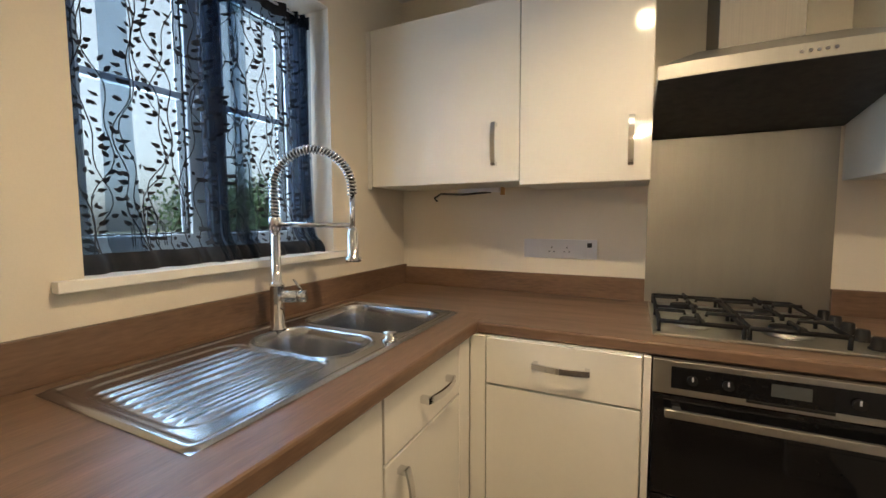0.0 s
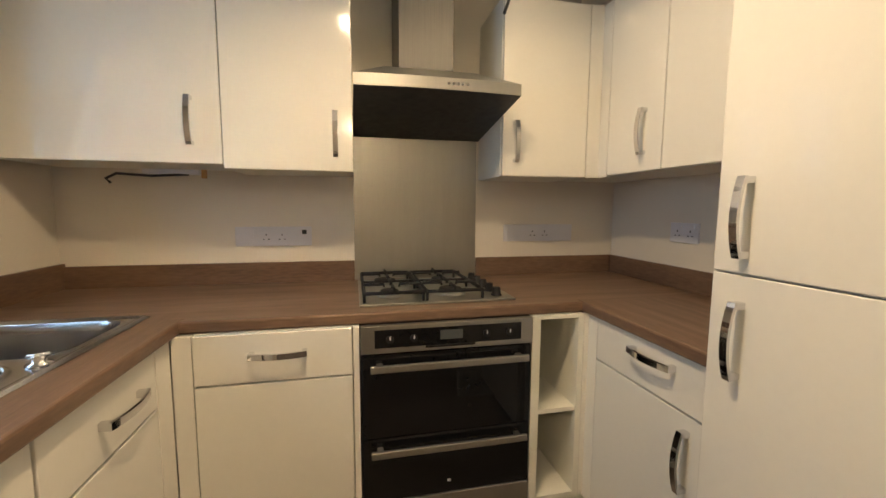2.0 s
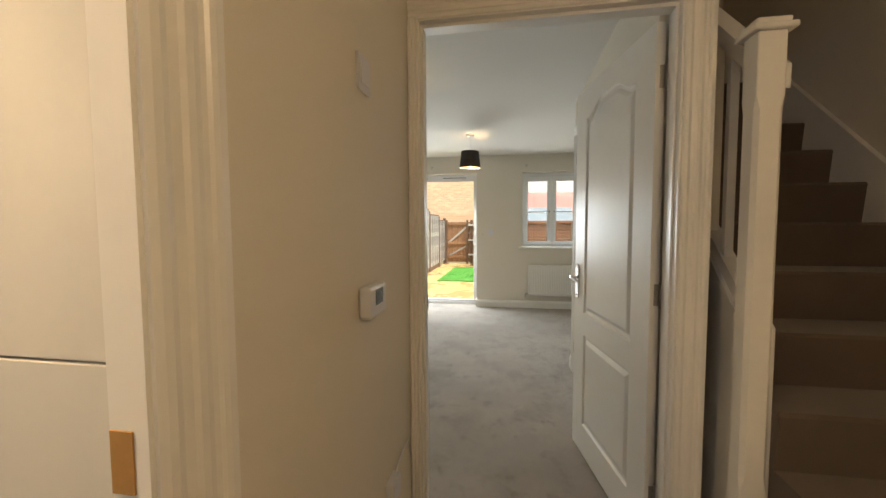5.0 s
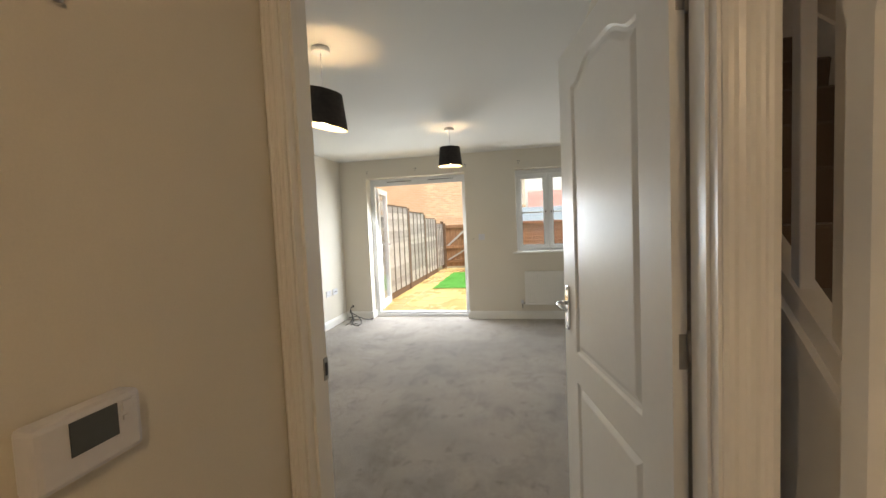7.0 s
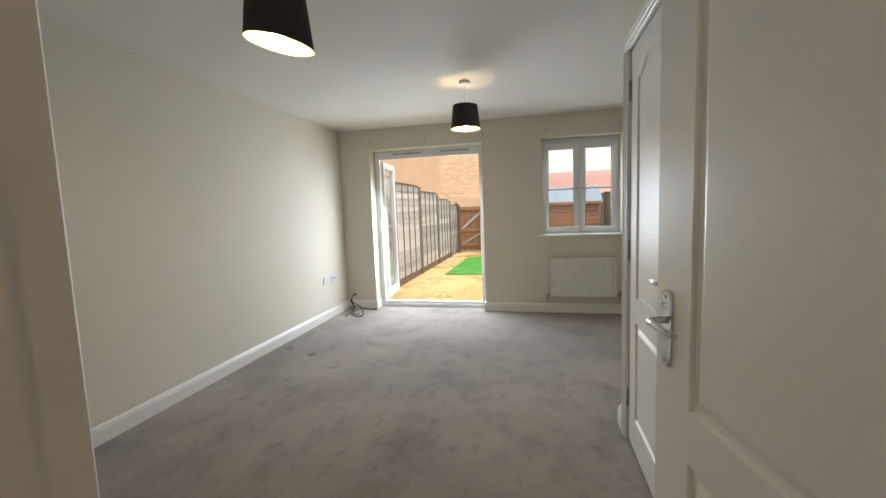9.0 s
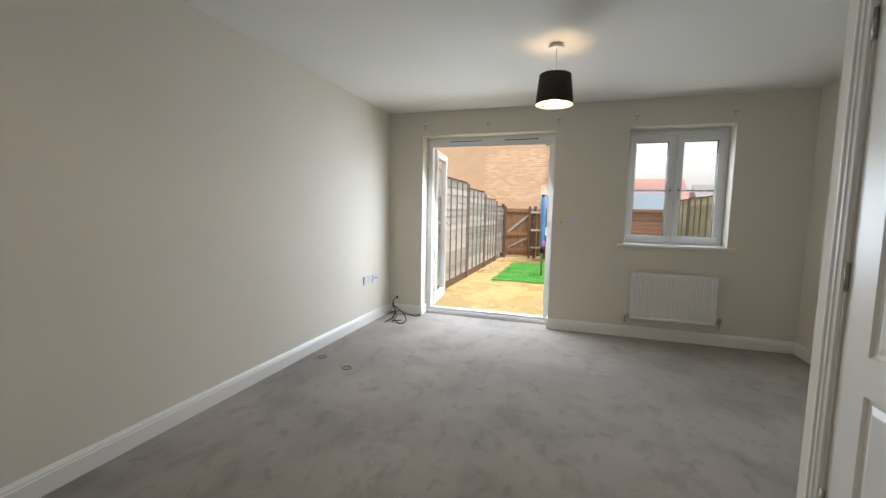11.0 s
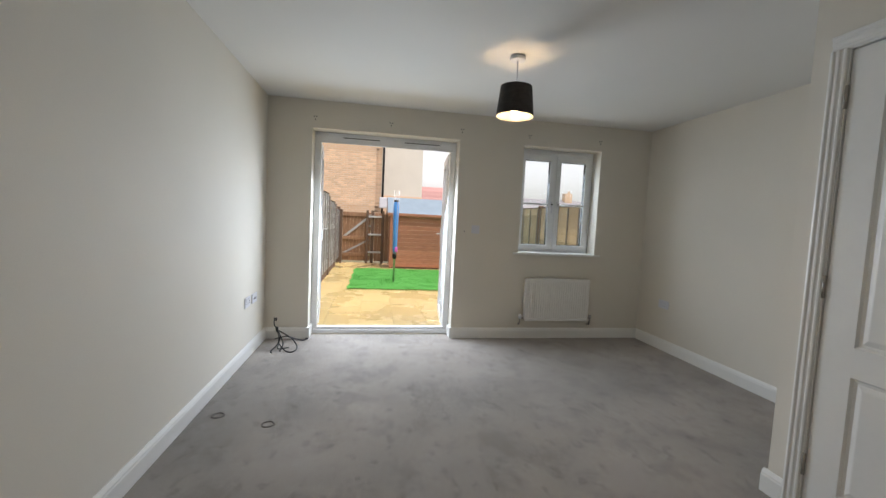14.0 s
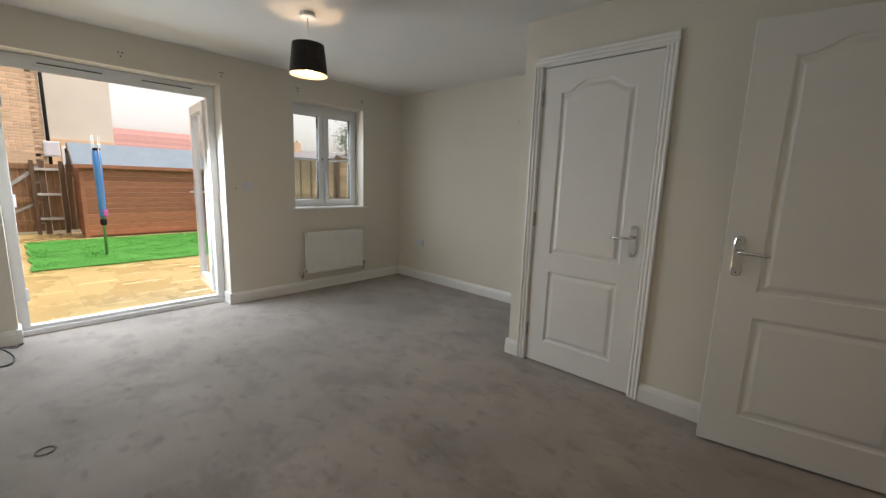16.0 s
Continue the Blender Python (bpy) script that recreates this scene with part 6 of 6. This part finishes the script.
# shed
shed = thing("garden_shed", (14.8, -0.8, GZ), "red-stained shiplap garden shed with blue-grey felt roof", "shed")
SXF, SYL, SYR, EZ = 14.0, 0.74, -2.06, 1.42
nb = 13
for k in range(nb):
    z = GZ + 0.05 + (EZ - GZ - 0.05) * k / nb
    bm = extrude([(SXF + 0.004, z), (SXF, z + 0.006), (SXF, z + 0.098), (SXF + 0.008, z + 0.112), (SXF + 0.022, z + 0.1125), (SXF + 0.022, z)], "y", SYR, SYL)
    part("board", bm, SHED, shed)
    bm = extrude([(SYL - 0.004, z), (SYL, z + 0.006), (SYL, z + 0.098), (SYL - 0.008, z + 0.112), (SYL - 0.022, z + 0.1125), (SYL - 0.022, z)], "x", SXF + 0.022, SXF + 1.10)
    part("board", bm, SHED, shed)
part("corner_batten", boxes((SXF - 0.02, SXF - 0.001, SYL - 0.05, SYL + 0.018, GZ + 0.02, EZ), bevel=0.003), SHED, shed, "red-stained corner batten")
part("floor_bearer", boxes((SXF + 0.02, SXF + 1.1, SYR, SYL - 0.02, GZ, GZ + 0.05)), FENCEPOST, shed)
prof = [(SXF - 0.10, EZ - 0.035), (SXF + 0.62, EZ + 0.42), (SXF + 1.35, EZ - 0.035), (SXF + 1.35, EZ - 0.01), (SXF + 0.62, EZ + 0.45), (SXF - 0.10, EZ - 0.005)]
part("roof", extrude(prof, "y", SYR - 0.08, SYL + 0.10), FELT, shed, "blue-grey felted pitched roof")
part("fascia", boxes((SXF - 0.115, SXF - 0.101, SYR - 0.08, SYL + 0.10, EZ - 0.075, EZ - 0.004)), SHED, shed, "brown eaves fascia")
prof = [(SXF + 0.02, EZ), (SXF + 0.62, EZ + 0.41), (SXF + 1.22, EZ)]
part("gable", extrude(prof, "y", SYL - 0.02, SYL - 0.001), SHED, shed, "red-stained gable boards")
prof = [(SXF - 0.10, EZ - 0.09), (SXF + 0.62, EZ + 0.36), (SXF + 0.62, EZ + 0.43), (SXF - 0.10, EZ - 0.02)]
part("barge_board", extrude(prof, "y", SYL + 0.102, SYL + 0.118), FENCEPOST, shed, "dark barge board")

# rotary airer, folded
AX, AY = 11.5, 0.74
air = thing("rotary_airer", (AX, AY, GZ), "folded rotary clothes airer in a blue cover on a steel pole", "clothes airer")
part("pole", tube([(AX, AY, GZ + 0.005), (AX, AY, 1.55)], 0.02, 12), STEEL, air, "grey steel pole")
bm = lathe([(0.03, 0.0), (0.042, 0.05), (0.050, 0.4), (0.060, 0.9), (0.056, 1.08), (0.02, 1.12), (0.0005, 1.13)], (AX, AY, 0.52), 14)
for v in bm.verts:
    d = Vector((v.co.x - AX, v.co.y - AY, 0))
    v.co += d * 0.35 * noise.noise((v.co.x * 30, v.co.y * 30, v.co.z * 6))
part("cover", bm, BLUECOVER, air, "crumpled blue cover")
bm = bmesh.new()
for k in range(4):
    a = math.pi / 2 * k + 0.4
    tube([(AX + 0.03 * math.cos(a), AY + 0.03 * math.sin(a), 0.46), (AX + 0.055 * math.cos(a), AY + 0.055 * math.sin(a), 1.1), (AX + 0.06 * math.cos(a), AY + 0.06 * math.sin(a), 1.86)], 0.006, 6, bm)
part("arms", bm, STEEL, air, "folded grey arms")
part("hub", lathe([(0.03, 0), (0.045, 0.02), (0.045, 0.09), (0.03, 0.11), (0.0005, 0.112)], (AX, AY, 0.40), 14), BLACK, air, "black plastic hub")
part("top_ring", lathe([(0.05, 0), (0.055, 0.015), (0.05, 0.04), (0.0005, 0.041)], (AX, AY, 1.62), 14), BLACK, air, "black plastic collar")
part("peg_bag", boxes((AX - 0.075, AX - 0.04, AY - 0.06, AY + 0.0, 0.55, 0.66), bevel=0.012), material("pink_peg_bag", (0.55, 0.12, 0.45), 0.7, scale=20), air, "small pink peg bag")

# ---- houses beyond ----
box_ = thing("meter_box", (17.95, 0.88, 1.62), "pale grey meter box on the house wall", "meter box")
part("casing", boxes((17.90, 17.999, 0.72, 1.04, 1.62, 2.02), bevel=0.015), PLASTIC, box_)
part("door", boxes((17.885, 17.899, 0.75, 1.01, 1.65, 1.99), bevel=0.008), PLASTIC, box_, "pale grey door")
house = thing("brick_house", (18.3, 4.0, GZ), "buff brick house wall with a pale rendered bay beside it", "house")
HX = 18.0
part("mortar_wall", boxes((HX + 0.012, HX + 0.3, 0.98, 9.0, GZ, 6.5)), MORTAR, house, "pale mortar wall")
part("downpipe", tube([(HX - 0.05, 0.93, GZ), (HX - 0.05, 0.93, 6.4)], 0.04, 10), BLACK, house, "black downpipe")
rend = thing("rendered_house", (20.5, -0.5, GZ), "cream rendered house end with a red tiled porch", "house")
part("wall", boxes((20.0, 20.3, -0.75, 2.5, GZ, 6.5)), RENDER, rend, "cream rendered wall")
part("brick_plinth", boxes((19.97, 19.999, -0.75, 2.5, GZ, 2.2)), BRICK, rend, "orange brick lower wall")
wd = part("window", boxes((19.93, 19.969, -0.35, 0.55, 1.15, 2.0), bevel=0.01), UPVC, rend, "white window frame")
part("pane", boxes((19.925, 19.929, -0.28, 0.48, 1.22, 1.93)), BLACKGLASS, wd, "dark window pane")
far = thing("far_house", (34, -9, GZ), "far house with a red-brown tiled roof", "house")
part("wall", boxes((32, 38, -6.8, -1.5, GZ, 2.0)), RENDER, far, "pale rendered wall")
for k in range(14):
    x0, z0 = 31.6 + 0.24 * k, 1.45 + 0.17 * k
    part("tile_course", extrude([(x0, z0), (x0 + 0.02, z0 + 0.05), (x0 + 0.30, z0 + 0.235), (x0 + 0.28, z0 + 0.16)], "y", -7.1, -1.2), ROOFTILE, far)
part("roof_back", extrude([(34.95, 3.75), (38.4, 1.45), (31.7, 1.45)], "y", -7.0, -1.3), ROOFTILE, far)
SLATE = material("grey_roof_slate", (0.30, 0.28, 0.29), 0.7, scale=2, fine=40, bump=0.3, second=(0.22, 0.21, 0.22), island=0.15)
row = thing("terraced_house", (46, -24, GZ), "far terrace with a low grey slate roof", "house")
part("wall", boxes((43.2, 49, -44, -10.6, GZ, 2.2)), RENDER, row, "pale rendered wall")
for k in range(12):
    x0, z0 = 42.9 + 0.28 * k, 1.9 + 0.19 * k
    part("slate_course", extrude([(x0, z0), (x0 + 0.02, z0 + 0.05), (x0 + 0.34, z0 + 0.25), (x0 + 0.32, z0 + 0.18)], "y", -44.3, -10.3), SLATE, row)
part("roof_back", extrude([(46.3, 4.15), (49.4, 1.9), (43.0, 1.9)], "y", -44.2, -10.4), SLATE, row)
for cy in (-13.5, -20.5, -27.5):
    part("chimney", boxes((45.9, 46.6, cy - 0.45, cy + 0.45, 3.6, 5.0), (46.0, 46.2, cy - 0.2, cy, 5.0, 5.3), bevel=0.03), BRICK, row, "brick chimney stack")


def tree(x, y, h, spread, seed, label):
    r = random.Random(seed)
    t_ = thing("garden_tree", (x, y, GZ), label, "tree")
    bm = tube([(x, y, GZ - 0.05), (x + 0.05, y, h * 0.25), (x - 0.05, y + 0.08, h * 0.5)], lambda u: 0.13 - 0.06 * u, 8)
    tips = []
    for k in range(9):
        a, e = r.uniform(0, 6.28), r.uniform(0.5, 1.2)
        s = Vector((x, y, h * r.uniform(0.22, 0.5)))
        tip = s + Vector((math.cos(a) * spread * r.uniform(0.4, 0.9), math.sin(a) * spread * r.uniform(0.4, 0.9), h * 0.4 * e))
        tube([s, s.lerp(tip, 0.5) + Vector((0, 0, 0.2)), tip], lambda u: 0.05 - 0.035 * u, 6, bm)
        tips.append(tip)
    part("trunk", bm, FENCEPOST, t_, "brown trunk and limbs")
    bv, bf = [], []
    for k in range(5200):
        c = r.choice(tips)
        p = c + Vector((r.gauss(0, spread * 0.28), r.gauss(0, spread * 0.28), r.gauss(0, spread * 0.25)))
        d, e = Vector((r.gauss(0, 1), r.gauss(0, 1), r.gauss(0, 1))).normalized(), Vector((r.gauss(0, 1), r.gauss(0, 1), r.gauss(0, 1))).normalized()
        n0 = len(bv)
        o = Vector((x, y, GZ))
        s = r.uniform(0.05, 0.10)
        bv += [p - d * s - o, p + e * s * 0.5 - o, p + d * s - o, p - e * s * 0.5 - o]
        bf.append((n0, n0 + 1, n0 + 2, n0 + 3))
    me = bpy.data.meshes.new("crown")
    me.from_pydata(bv, [], bf)
    me.materials.append(LEAF)
    ob_ = new("crown", me)
    ob_.parent = t_


tree(25.0, -14.5, 4.6, 1.8, 4, "leafy green garden tree beyond the fence")
tree(-8.5, 6.6, 2.0, 1.3, 9, "leafy green tree outside the kitchen window")
front_house = thing("neighbour_house", (-12, 2, GZ), "pale neighbouring house seen through the kitchen curtain", "house")
part("wall", boxes((-13, -12, -6, 5.2, GZ, 3.4)), RENDER, front_house, "pale rendered wall")
part("brick_plinth", boxes((-11.999, -11.9, -6, 5.2, GZ, 1.3)), BRICK, front_house, "orange brick lower wall")
solid("lawn", boxes((-11.5, -2.0, 3.4, 14, GZ - 0.05, GZ), bevel=0.01), TURF, "green front lawn", "lawn", "structure")

# ---- paving slabs and bricks ----
def slab_mesh(name, lx, ly, lz, bev, mat):
    me = mesh_of(name, box(bmesh.new(), 0, lx, 0, ly, 0, lz, bev, 1))
    me.materials.append(mat)
    return me


sl = slab_mesh("slab", 0.592, 0.442, 0.040, 0.006, PATIO)
prng = random.Random(11)
j = 0
y = -2.25
while y < 2.22:
    x = LE + 0.32 - 0.3 * (j % 2)
    while x < 15.1:
        xx = max(x, LE + 0.315)
        w_ = min(x + 0.592, 15.25) - xx
        if w_ > 0.1 and not (xx > 14.1 and y < 0.3):
            piece("slab", sl, patio, (xx - 11.3, y - 0.0, prng.uniform(-0.002, 0.002)), 0, (w_ / 0.592, min(1, (2.235 - y) / 0.442), 1))
        x += 0.60
    y += 0.45
    j += 1
br = slab_mesh("brick", 0.10, 0.215, 0.065, 0.006, BRICK)
bverts, bfaces = [], []
count = 0
for r in range(88):
    z = GZ + 0.01 + 0.075 * r
    for c in range(36):
        y = 0.985 + 0.225 * c - (0.1125 if r % 2 else 0)
        y = max(y, 0.985)
        near = 24 <= r < 50 and c < 11
        if near:
            o = piece("brick", br, house, (HX - 18.3, y - 4.0, z - GZ))
            count += 1
        else:
            n0 = len(bverts)
            for dx in (0.0, 0.1):
                for dy in (0.0, 0.215):
                    for dz in (0.0, 0.065):
                        bverts.append((HX - 18.3 + dx, y + dy - 4.0, z + dz - GZ))
            for q in ((0, 1, 3, 2), (4, 6, 7, 5), (0, 4, 5, 1), (2, 3, 7, 6), (0, 2, 6, 4), (1, 5, 7, 3)):
                bfaces.append(tuple(n0 + v for v in q))
me = bpy.data.meshes.new("brickwork")
me.from_pydata(bverts, [], bfaces)
me.materials.append(BRICK)
ob = tagged(new("brickwork", me), "", "", "", "stuff")
ob.parent = house
